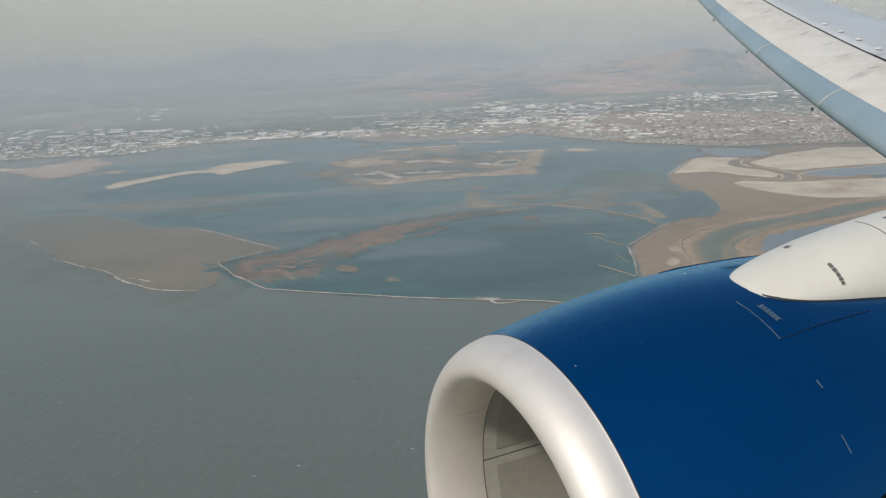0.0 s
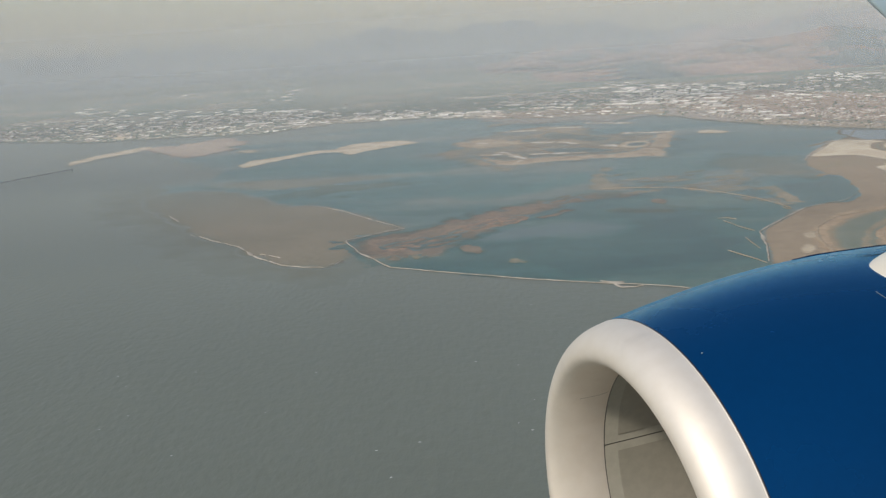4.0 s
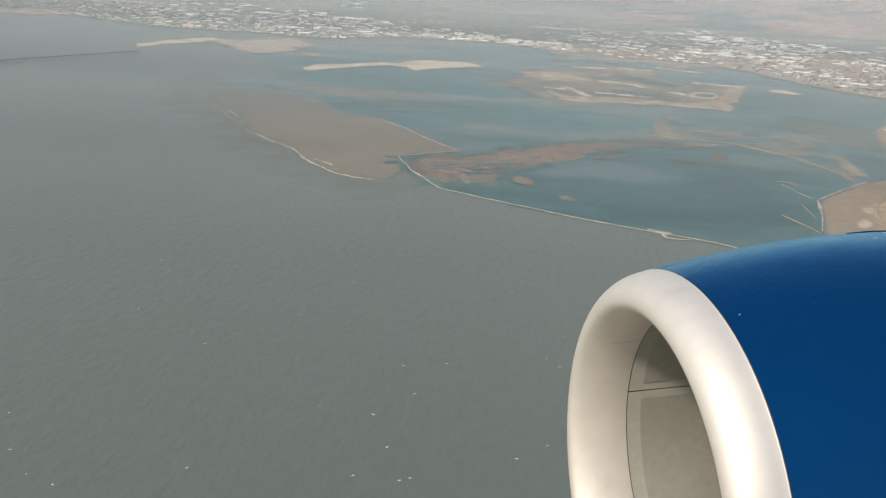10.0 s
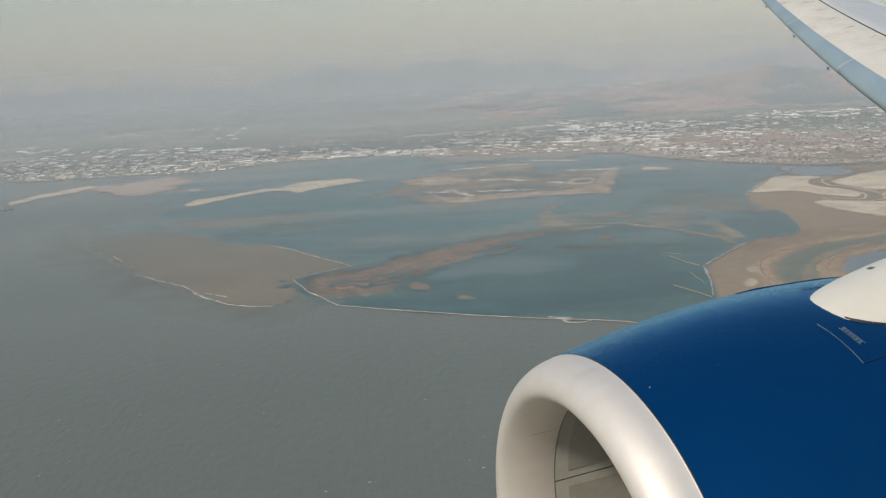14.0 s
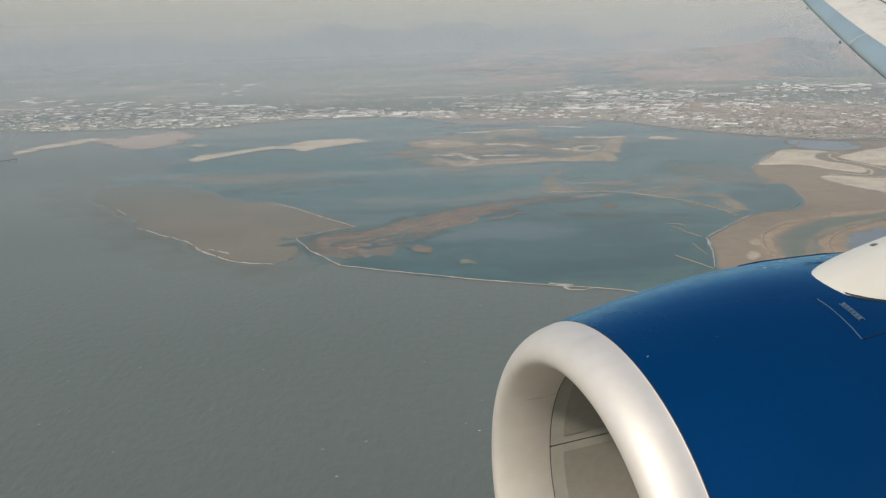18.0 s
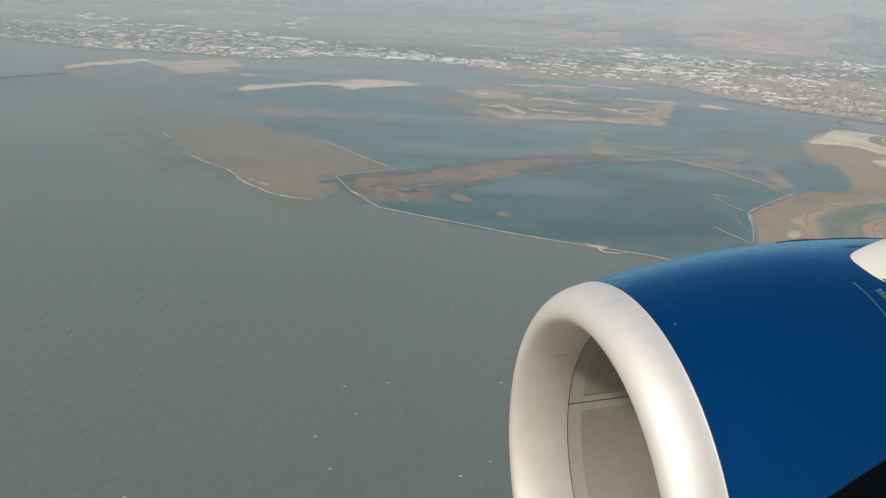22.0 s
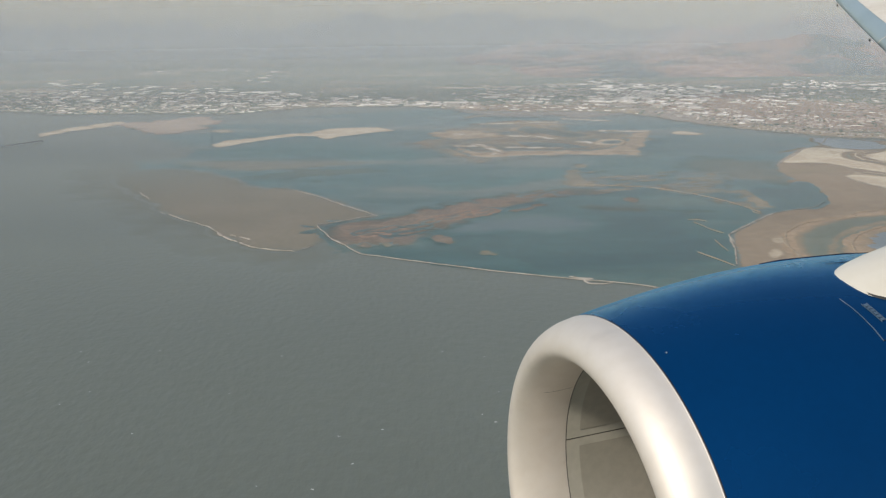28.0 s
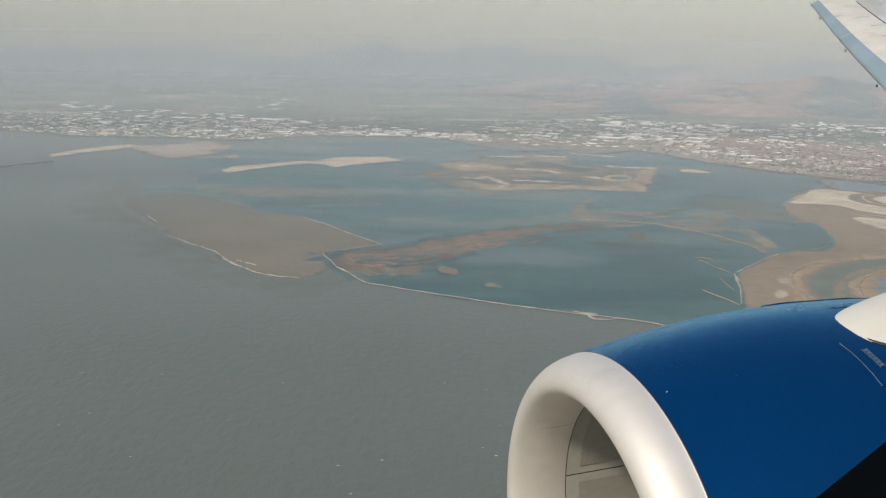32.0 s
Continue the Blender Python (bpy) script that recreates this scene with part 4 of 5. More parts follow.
# ---------------------------------------------------------------- towns
# warehouses with flat pale roofs: walls, roof slab and roof units are parts
def warehouse(sx_, sy_, h_, units, label):
    top = empty("warehouse")
    b = boxes("wall", np.array([[0, 0, 0.0]]), np.array([[sx_, sy_, h_]]), np.array([0.0]), M_WALL)
    b.parent = top
    verts = [(-sx_ / 2 - 0.15, -sy_ / 2 - 0.15, h_ + 0.01), (sx_ / 2 + 0.15, -sy_ / 2 - 0.15, h_ + 0.01), (sx_ / 2 + 0.15, sy_ / 2 + 0.15, h_ + 0.01), (-sx_ / 2 - 0.15, sy_ / 2 + 0.15, h_ + 0.01)]
    verts += [(x, y, z + 0.2) for x, y, z in verts]
    r = mesh_ob("roof", verts, [(0, 1, 5, 4), (1, 2, 6, 5), (2, 3, 7, 6), (3, 0, 4, 7), (4, 5, 6, 7), (3, 2, 1, 0)], M_ROOF, top)
    for i in range(units):
        u = boxes("roof_unit", np.array([[-sx_ * 0.3 + i * sx_ * 0.6 / max(units - 1, 1), sy_ * 0.15 * (-1) ** i, h_ + 0.2]]), np.array([[1.6, 1.1, 0.6]]), np.array([0.0]), M_WALL)
        u.parent = top
    return tagged(top, label, "warehouse", "warehouses along the shore")


proto = [warehouse(19, 16, 1.5, 2, "long low warehouse with a flat pale roof"), warehouse(13, 18, 1.6, 1, "square low warehouse with a flat pale roof"),
         warehouse(27, 20, 1.6, 3, "very long pale-roofed distribution warehouse"), warehouse(11, 12, 1.2, 1, "small narrow pale-roofed shed")]
# industrial districts: a quarter's corners in the plan (near left, near right, far right, far left), rows, columns and how full it is
DISTRICTS = [([(-723, 1765), (-392, 1535), (-542, 2174), (-1015, 2516)], 12, 24, 0.24), ([(-394, 1545), (-244, 1641), (-296, 1957), (-533, 2136)], 9, 17, 0.42), ([(-245, 1652), (6, 1595), (34, 1736), (-275, 1881)], 5, 28, 0.3),
             ([(29, 1718), (248, 1560), (273, 1736), (40, 1899)], 3, 15, 0.6), ([(232, 1696), (369, 1506), (546, 2009), (315, 2167)], 14, 17, 0.62), ([(329, 1418), (417, 1289), (440, 1355), (344, 1479)], 2, 13, 0.5),
             ([(406, 1652), (537, 1523), (639, 1772), (546, 2009)], 8, 12, 0.5), ([(618, 1936), (879, 1823), (995, 2060), (712, 2183)], 6, 14, 0.62),
             ([(-861, 2603), (-312, 2031), (-432, 2890), (-1113, 3519)], 6, 12, 0.2), ([(196, 1956), (395, 2150), (494, 2587), (196, 2187)], 5, 9, 0.25), ([(858, 1781), (1113, 1803), (1227, 1986), (978, 2025)], 4, 12, 0.6)]
spots = []
rng = np.random.default_rng(11)
for quad, rows_, cols_, full in DISTRICTS:
    a_, b_, c_, d_ = (np.array(q, float) for q in quad)
    for r_ in range(rows_):
        lo = rng.uniform(0, 1)
        for k_ in range(cols_):
            u, v = (k_ + lo + rng.normal(0, 0.16)) / cols_, ((r_ + 0.5 + rng.normal(0, 0.1)) / rows_) ** 1.1
            if rng.random() < full and u < 1:
                p = (a_ * (1 - u) + b_ * u) * (1 - v) + (d_ * (1 - u) + c_ * u) * v
                spots.append((p[0], p[1], math.atan2(b_[1] - a_[1], b_[0] - a_[0])))
spots.sort(key=lambda q: q[0] ** 2 + q[1] ** 2)
far_spots = np.array(spots[285:])
for i, (x, y, yaw) in enumerate(spots[:285]):
    p = proto[int(rng.integers(0, 4))]
    m = pose(x, y, 0.42, 0, 0, math.degrees(yaw * 0.5 + rng.normal(0, 0.06))) @ Matrix.Diagonal((rng.uniform(0.3, 0.95), rng.uniform(0.45, 1.1), 1.0, 1.0))
    copy_thing(p, m)
for i, p in enumerate(proto):
    p.matrix_world = pose(-60 + 30 * i, 1640 + 9 * i, 0.42, 0, 0, 12)
hall = copy_thing(proto[2], pose(*[(-6, 1611)][0], 0.42, 0, 0, 12) @ Matrix.Diagonal((0.85, 1.2, 3.6, 1)))
tagged(hall, "big white hall standing alone at the water's edge", "warehouse")

n = len(far_spots)
tagged(boxes("distant_warehouses", np.concatenate([far_spots[:, :2], np.full((n, 1), 0.42)], 1), rng.uniform((6, 9, 1.0), (20, 24, 1.7), (n, 3)),
             far_spots[:, 2] * 0.5, M_FAR_ROOF), "distant pale-roofed warehouses across the plain", "warehouses", kind="stuff")
# smaller roofs, houses and trees past counting
rng = np.random.default_rng(21)


def scatter(n, x0, x1, d0, d1, power=1.0):
    x = rng.uniform(x0, x1, n)
    y = shore_y(x) + d0 + (d1 - d0) * rng.random(n) ** power
    keep = np.abs(np.arctan2(x, y)) < 0.66
    return x[keep], y[keep]


def block_stuff(name, areas, size_lo, size_hi, mat, label, category, gable=0.0, clump=0.03, cut=-0.15):
    xs, ys = zip(*[scatter(*a) for a in areas])
    x, y = np.concatenate(xs), np.concatenate(ys)
    f = fractal(x, y, clump, 2, 2.0) > cut
    x, y = x[f], y[f]
    n = len(x)
    size = rng.uniform(size_lo, size_hi, (n, 3))
    yaw = 0.25 + np.where(rng.random(n) < 0.5, 0, 1.57) + rng.normal(0, 0.05, n)
    ob = boxes(name, np.stack([x, y, np.full(n, 0.3)], 1), size, yaw, mat, gable)
    return tagged(ob, label, category, kind="stuff")


block_stuff("small_buildings", [(700, -1000, -330, 15, 420, 1.3), (260, -300, 60, 12, 140), (420, 60, 420, 60, 600), (500, 300, 1200, 250, 1000), (90, -900, 500, 300, 1300, 1.5)],
            (3.5, 4, 0.8), (10, 12, 1.6), M_HOUSES, "scattered pale town buildings with flat roofs", "buildings")
block_stuff("houses", [(3300, 330, 1000, 8, 250), (1300, 450, 1200, 200, 600), (900, -900, -300, 10, 350), (300, -300, 300, 100, 500)], (1.5, 1.8, 0.7), (3.2, 3.6, 1.1), M_HOUSES,
            "dense rows of small gabled houses", "houses", gable=0.6, clump=0.02, cut=-0.1)
block_stuff("bright_roofs", [(620, 300, 1250, 15, 800), (420, -900, -250, 15, 380, 1.2), (160, -250, 300, 10, 120)], (2.0, 4, 0.8), (6.5, 11, 1.3), M_FAR_ROOF,
            "small bright flat roofs scattered through the towns", "buildings", clump=0.05, cut=0.0)
xs, ys = zip(*[scatter(*a) for a in ((420, -1100, 300, 10, 500, 1.2), (2300, 280, 1300, 10, 1000), (260, -1200, 1300, 500, 1500))])
x, y = np.concatenate(xs), np.concatenate(ys)
n = len(x)
ico = bmesh.new()
bmesh.ops.create_icosphere(ico, subdivisions=1, radius=1.0)
iv = np.array([v.co for v in ico.verts])
it = np.array([[v.index for v in f.verts] for f in ico.faces])
ico.free()
sc = rng.uniform(0.7, 1.7, n)
jig = 1 + rng.uniform(-0.3, 0.3, (n, len(iv), 1))
vv = iv[None] * jig * np.stack([sc * rng.uniform(1.0, 2.4, n), sc, sc * 0.7], 1)[:, None] + np.stack([x, y, 0.5 + sc * 0.45], 1)[:, None]
ff = it[None] + (np.arange(n) * len(iv))[:, None, None]
tagged(mesh_ob("town_trees", vv.reshape(-1, 3), ff.reshape(-1, 3), M_TREES), "dark green street trees among the houses", "trees", kind="stuff")

# the long low bridge over the bay
bridge = tagged(empty("bridge"), "long low grey trestle bridge over the bay", "bridge")
line = spline([(-690, 780), (-662, 828), (-617, 937), (-548, 1076), (-500, 1170)], False, 12)
vb, fb = [], []
t = np.gradient(line, axis=0)
t /= np.linalg.norm(t, axis=1)[:, None]
for c, d in zip(line, t):
    for s, z in ((-1, 2.2), (1, 2.2), (1, 3.0), (-1, 3.0)):
        vb.append((c[0] - d[1] * s * 1.1, c[1] + d[0] * s * 1.1, z))
for i in range(len(line) - 1):
    fb += [(i * 4 + a, i * 4 + (a + 1) % 4, i * 4 + 4 + (a + 1) % 4, i * 4 + 4 + a) for a in range(4)]
mesh_ob("deck", vb, fb, M_STEEL, bridge)
for c in line[::2]:
    v, f = lathe([(0, 0.5), (2.3, 0.4)], 8)
    pier = mesh_ob("pier", [(yy, zz, xx) for xx, yy, zz in v], [q[::-1] for q in f], M_STEEL, bridge)
    pier.location = (c[0], c[1], -0.05)

# ---------------------------------------------------------------- haze: thin banks standing one behind the other over the bay
def haze_bank(radius, dens, high):
    segs = 24
    zs = [-2, 0] + [EYE * q for q in (0.06, 0.14, 0.24, 0.36, 0.5, 0.7, 1.0)] + [EYE + radius * q for q in (0.03, 0.06, 0.1, 0.14, 0.19, 0.24, 0.3, 0.36, 0.43, 0.5)]
    verts, faces, den = [], [], []
    for z in zs:
        low = min(1.0, max(0.0, z / (0.5 * EYE)))
        g = dens * low * low * (3 - 2 * low) * math.exp(-max(0, z - EYE) / high) * min(1.0, max(0.0, (0.5 - (z - EYE) / radius) / 0.15))
        for i in range(segs + 1):
            x = 1.25 * radius * (2 * i / segs - 1)
            verts.append((x, radius * (1 - 0.12 * (x / radius) ** 2), z))
            den.append(g)
    for j in range(len(zs) - 1):
        for i in range(segs):
            b = j * (segs + 1) + i
            faces.append((b, b + segs + 1, b + segs + 2, b + 1))
    ob = mesh_ob("haze_bank", verts, faces, M_HAZE, smooth=True)
    at = ob.data.attributes.new("cover", "FLOAT", "POINT")
    at.data.foreach_set("value", den)
    return tagged(ob, "thin bank of grey haze in the distance", "haze", kind="structure")


M_HAZE = bpy.data.materials.new("haze")
M_HAZE.use_nodes = True
nt = M_HAZE.node_tree
for nd in list(nt.nodes):
    if nd.type != "OUTPUT_MATERIAL":
        nt.nodes.remove(nd)
df = nt.nodes.new("ShaderNodeBsdfDiffuse")
HAZE_COL = (0.505, 0.532, 0.562, 1)
df.inputs[0].default_value = HAZE_COL
tr, mx, at = nt.nodes.new("ShaderNodeBsdfTransparent"), nt.nodes.new("ShaderNodeMixShader"), nt.nodes.new("ShaderNodeAttribute")
at.attribute_name = "cover"
nt.links.new(at.outputs["Fac"], mx.inputs[0])
nt.links.new(tr.outputs[0], mx.inputs[1])
nt.links.new(df.outputs[0], mx.inputs[2])
nt.links.new(mx.outputs[0], nt.nodes["Material Output"].inputs[0])
for radius, dens, high in ((380, 0.075, 300), (620, 0.14, 300), (1000, 0.24, 320), (1700, 0.38, 380), (3000, 0.42, 460)):
    haze_bank(radius, dens, high)


# ---------------------------------------------------------------- the aircraft: engine, pylon fairing, wing, winglet
AX, AY, AZ = Vector((-0.9456, -0.3203, -0.0572)), Vector((0.2998, -0.9260, 0.2295)), Vector((-0.1265, 0.1998, 0.9716))
ENGINE = Matrix((AX, AY, AZ)).transposed().to_4x4()
ENGINE.translation = (EX + 0.7216, EY + 3.9555, EYE - 2.264)
COWL = [(0.0, 1.0), (0.12, 1.021), (0.25, 1.042), (0.5, 1.075), (0.8, 1.097), (1.1, 1.10), (1.5, 1.075), (2.0, 1.02), (2.6, 0.93), (3.2, 0.82), (3.8, 0.70)]


def cowl_r(x):
    return float(np.interp(x, [q[0] for q in COWL], [q[1] for q in COWL]))


def on_cowl(x, deg, lift=0.0):
    r, a = cowl_r(x) + lift, radians(deg)
    return (-x, r * math.cos(a), r * math.sin(a))


def strip_on_cowl(name, path, half, lift, mat, parent, label="", thick=0.004):
    """A thin raised band on the cowl along (x, degrees) points."""
    pts = [Vector(on_cowl(x, a, lift)) for x, a in path]
    verts, faces = [], []
    for i, q in enumerate(pts):
        tan = (pts[min(i + 1, len(pts) - 1)] - pts[max(i - 1, 0)]).normalized()
        nrm = Vector((0, q.y, q.z)).normalized()
        side = tan.cross(nrm).normalized() * half
        verts += [q - side, q + side, q + side + nrm * thick, q - side + nrm * thick]
    for i in range(len(pts) - 1):
        faces += [(i * 4 + a, i * 4 + (a + 1) % 4, i * 4 + 4 + (a + 1) % 4, i * 4 + 4 + a) for a in range(4)]
    e = 4 * (len(pts) - 1)
    faces += [(3, 2, 1, 0), (e, e + 1, e + 2, e + 3)]
    return mesh_ob(name, verts, faces, mat, parent, label=label)


airliner = tagged(empty("airliner"), "airliner with a blue engine, grey wing and blue winglet", "aircraft")
# cowl first: it carries the engine's other pieces
xs_ = np.linspace(0.019, 3.8, 60)
sm = np.interp(xs_, [q[0] for q in COWL], [q[1] for q in COWL])
for _ in range(6):
    sm[1:-1] = 0.25 * sm[:-2] + 0.5 * sm[1:-1] + 0.25 * sm[2:]
v, f = lathe([(-x, r) for x, r in zip(xs_, sm)], 128)
engine = mesh_ob("jet_engine", v, f, M_BLUE, airliner, True, "glossy deep blue engine cowl with a bare metal lip")
engine.matrix_world = ENGINE
# lip: from the seam round the rounded front edge to the throat
LA, LRH, LB, LRT = 0.169, 0.887, 0.145, 0.789
rows = [(LA * math.sin(q), LRH + (1.0 - LRH) * math.cos(q)) for q in np.linspace(0, math.pi / 2, 14)]
rows += [(LA - (LA + LB) * (1 - math.cos(q)), LRH - (LRH - LRT) * math.sin(q)) for q in np.linspace(0, math.pi / 2, 14)[1:]]
rows = [(-0.018, 1.0032), (-0.009, 1.0015)] + rows
v, f = lathe(rows, 128)
for i, (x, y, z) in enumerate(v):
    r = math.hypot(y, z)
    w = 0.0 if x <= 0 and r > 0.95 else max(x, -0.16) / 0.25
    v[i] = (x + w * (0.019 * y - 0.017 * z) / r, y, z - 0.024 * w)
mesh_ob("inlet_lip", v, [q[::-1] for q in f], M_LIP, engine, True, "bare satin metal inlet lip")
# fine seam across the inside of the lip
verts = []
for q in np.linspace(0.95, 1.55, 12):
    x, r = LA - (LA + LB) * (1 - math.cos(q)), LRH - (LRH - LRT) * math.sin(q) - 0.0012
    for a in (radians(131.95), radians(132.08)):
        y, z, w = r * math.cos(a), r * math.sin(a), max(x, -0.16) / 0.25
        verts.append((x + w * (0.019 * y - 0.017 * z) / r, y, z - 0.024 * w))
mesh_ob("lip_seam", verts, [(2 * i, 2 * i + 1, 2 * i + 3, 2 * i + 2) for i in range(11)], M_BLACK, engine, False, "fine dark seam across the lip")
# inner barrel, with its edge ring, two panel frames and long panels
zoff = -0.024 * -0.145 / 0.25


def tilt(v):
    """The throat's plane leans a little against the seam's."""
    return [(x - 0.58 * (0.019 * y - 0.017 * z) / max(math.hypot(y, z), 0.1), y, z) for x, y, z in v]


v, f = lathe([(-LB + 0.001, LRT + 0.002), (-LB - 0.0005, LRT - 0.0008), (-LB - 0.0038, LRT - 0.0008), (-LB - 0.005, LRT + 0.002)], 96)
mesh_ob("lip_gap", tilt(v), [q[::-1] for q in f], M_BLACK, engine, True).location.z = zoff
for k in range(3):
    a0, a1 = radians(159.5 + 120 * k), radians(279.5 + 120 * k)
    v, f = lathe([(-LB - 0.003, LRT + 0.003), (-LB - 0.0036, LRT - 0.0005), (-1.35, LRT - 0.013), (-1.4, LRT + 0.004)], 40, a0 + 0.0035, a1 - 0.0035)
    border = mesh_ob("lining_frame", tilt(v), [q[::-1] for q in f], M_BARREL2, engine, True, "pale frame round a lining panel")
    v, f = lathe([(-LB - 0.078, LRT - 0.0005), (-LB - 0.082, LRT - 0.0045), (-1.30, LRT - 0.0165), (-1.305, LRT - 0.012)], 36, a0 + 0.062, a1 - 0.062)
    panel = mesh_ob("acoustic_panel", tilt(v), [q[::-1] for q in f], M_BARREL, engine, True, "grey-beige acoustic lining panel")
    border.location.z = panel.location.z = zoff
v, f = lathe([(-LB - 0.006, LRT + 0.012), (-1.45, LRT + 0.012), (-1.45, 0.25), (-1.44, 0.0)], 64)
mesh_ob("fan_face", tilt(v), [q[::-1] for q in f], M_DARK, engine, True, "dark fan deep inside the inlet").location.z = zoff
# seam bead between lip and cowl
v, f = lathe([(-0.015, 1.0025), (-0.016, 1.0038), (-0.018, 1.0042), (-0.020, 1.0036)], 128)
mesh_ob("seam_bead", v, f, M_LIP, engine, True, "thin raised seam behind the lip")
v, f = lathe([(-0.0195, 1.003), (-0.0202, 1.0046), (-0.0250, 1.0056), (-0.0258, 1.004)], 128)
mesh_ob("seal_line", v, f, M_BLACK, engine, True, "thin dark sealant line behind the lip")
# panel lines, placards and rivet
strip_on_cowl("panel_line", [(0.907, 60.7), (0.914, 57), (0.916, 53.6)], 0.0005, 0.001, M_MARKS, engine, "thin pale panel line")
strip_on_cowl("panel_line", [(0.916, 53.6), (0.917, 50), (0.915, 46.5)], 0.0008, 0.001, M_MARKS, engine, "thin pale panel line")
strip_on_cowl("panel_line", [(0.915, 46.5), (1.15, 47.3), (1.45, 48)], 0.0005, 0.0004, M_DARK, engine, "thin dark panel line")
strip_on_cowl("panel_line", [(0.90, 23), (0.905, 19)], 0.0009, 0.001, M_MARKS, engine, "short pale scratch")
strip_on_cowl("panel_line", [(0.93, 35), (0.935, 33)], 0.002, 0.001, M_MARKS, engine, "short pale scratch")
for i in range(6):
    strip_on_cowl("placard_bar", [(0.983 + 0.0012 * i, 57.3 - 0.98 * i), (0.984 + 0.0012 * i, 56.55 - 0.98 * i)], 0.0095 - 0.002 * (i % 2), 0.001, M_MARKS, engine, "small pale stencil bar")
for d in (-0.0125, 0.0125):
    strip_on_cowl("placard_edge", [(0.982 + d, 57.6), (0.986 + d, 54.4), (0.991 + d, 51.3)], 0.0004, 0.001, M_MARKS, engine, "thin pale border of a stencil")
strip_on_cowl("rivet", [(0.08, 59.0), (0.085, 59.0)], 0.0025, 0.001, M_EDGE, engine, "small pale rivet")
# thin fin along the shoulder: blue sides, black upper edge, shade at its foot laid on as a black strip
def fin(name, low, high, mat, label, half=0.25):
    verts, faces = [], []
    for i, q in enumerate(np.linspace(0, 1, 16)):
        x, a, hgt = 0.97 + 0.80 * q, 94 + 4.6 * q, 0.002 + 0.008 * q
        for da, l in ((-half, low(hgt)), (half, low(hgt)), (half * 0.5, high(hgt)), (-half * 0.5, high(hgt))):
            verts.append(on_cowl(x, a + da, l))
    for i in range(15):
        faces += [(i * 4 + a, i * 4 + (a + 1) % 4, i * 4 + 4 + (a + 1) % 4, i * 4 + 4 + a) for a in range(4)]
    faces += [(3, 2, 1, 0), (60, 61, 62, 63)]
    return mesh_ob(name, verts, faces, mat, engine, False, label)


fin("strake", lambda h: -0.01, lambda h: h * 0.62, M_BLUE, "thin blue strake along the cowl's shoulder")
fin("strake_edge", lambda h: h * 0.62, lambda h: h + 0.001, M_BLACK, "black upper edge of the strake", 0.13)
strip_on_cowl("strake_gap", [(1.12, 78.7), (1.18, 78.4), (1.25, 78.4), (1.34, 78.9)], 0.003, 0.0004, M_BLACK, engine, "black strip painted as shade beside the fairing", 0.001)

# pylon fairing on top of the nacelle
FA0 = 65.9
verts, faces = [], []
ns, nk = 44, 25
for i in range(ns):
    s = (i / (ns - 1)) ** 1.7 * 4.2
    x = 1.006 + s
    wdt = 0.372 * (1 - math.exp(-((s / 0.316) ** 0.486)))
    hgt = 0.435 * (1 - math.exp(-s / 1.169))
    base = max(cowl_r(x), 0.9) - 0.010
    for k in range(nk):
        a = math.pi * k / (nk - 1)
        off, up = wdt * math.cos(a), hgt * math.sin(a) ** 0.8 if 0 < k < nk - 1 else 0.0
        c = radians(FA0 + 0.515 * s)
        er, et = (math.cos(c), math.sin(c)), (math.sin(c), -math.cos(c))
        rad = math.sqrt(max(base * base - off * off, 0.01)) + up
        verts.append((-x, er[0] * rad + et[0] * off, er[1] * rad + et[1] * off))
for i in range(ns - 1):
    for k in range(nk - 1):
        a = i * nk + k
        faces.append((a, a + nk, a + nk + 1, a + 1))
fair = mesh_ob("pylon_fairing", verts, faces, M_WHITE, airliner, True, "cream white pylon fairing on the blue nacelle")
fair.matrix_world = ENGINE


def fairing_pt(s, a, lift=0.0):
    x = 1.006 + s
    wdt, hgt = 0.372 * (1 - math.exp(-((s / 0.316) ** 0.486))), 0.435 * (1 - math.exp(-s / 1.169))
    base, c = max(cowl_r(x), 0.9) - 0.010, radians(FA0 + 0.515 * s)
    off, up = wdt * math.cos(a), hgt * math.sin(a) ** 0.8
    rad = math.sqrt(max(base * base - off * off, 0.01)) + up + lift
    return Vector((-x, math.cos(c) * rad + math.sin(c) * off, math.sin(c) * rad - math.cos(c) * off))


def strip_on_fairing(name, path, half, mat, label, lift=0.003):
    verts, faces = [], []
    for s, a in path:
        for d in (-half, half):
            verts.append(fairing_pt(s + d, a, lift))
    for i in range(len(path) - 1):
        faces.append((i * 2, i * 2 + 1, i * 2 + 3, i * 2 + 2))
    n = len(verts)
    verts += [v - Vector((0, v.y, v.z)).normalized() * 0.006 for v in verts]
    for i in range(len(path) - 1):
        faces += [(i * 2, i * 2 + 2, n + i * 2 + 2, n + i * 2), (i * 2 + 1, n + i * 2 + 1, n + i * 2 + 3, i * 2 + 3)]
    return mesh_ob(name, verts, faces, mat, fair, False, label)


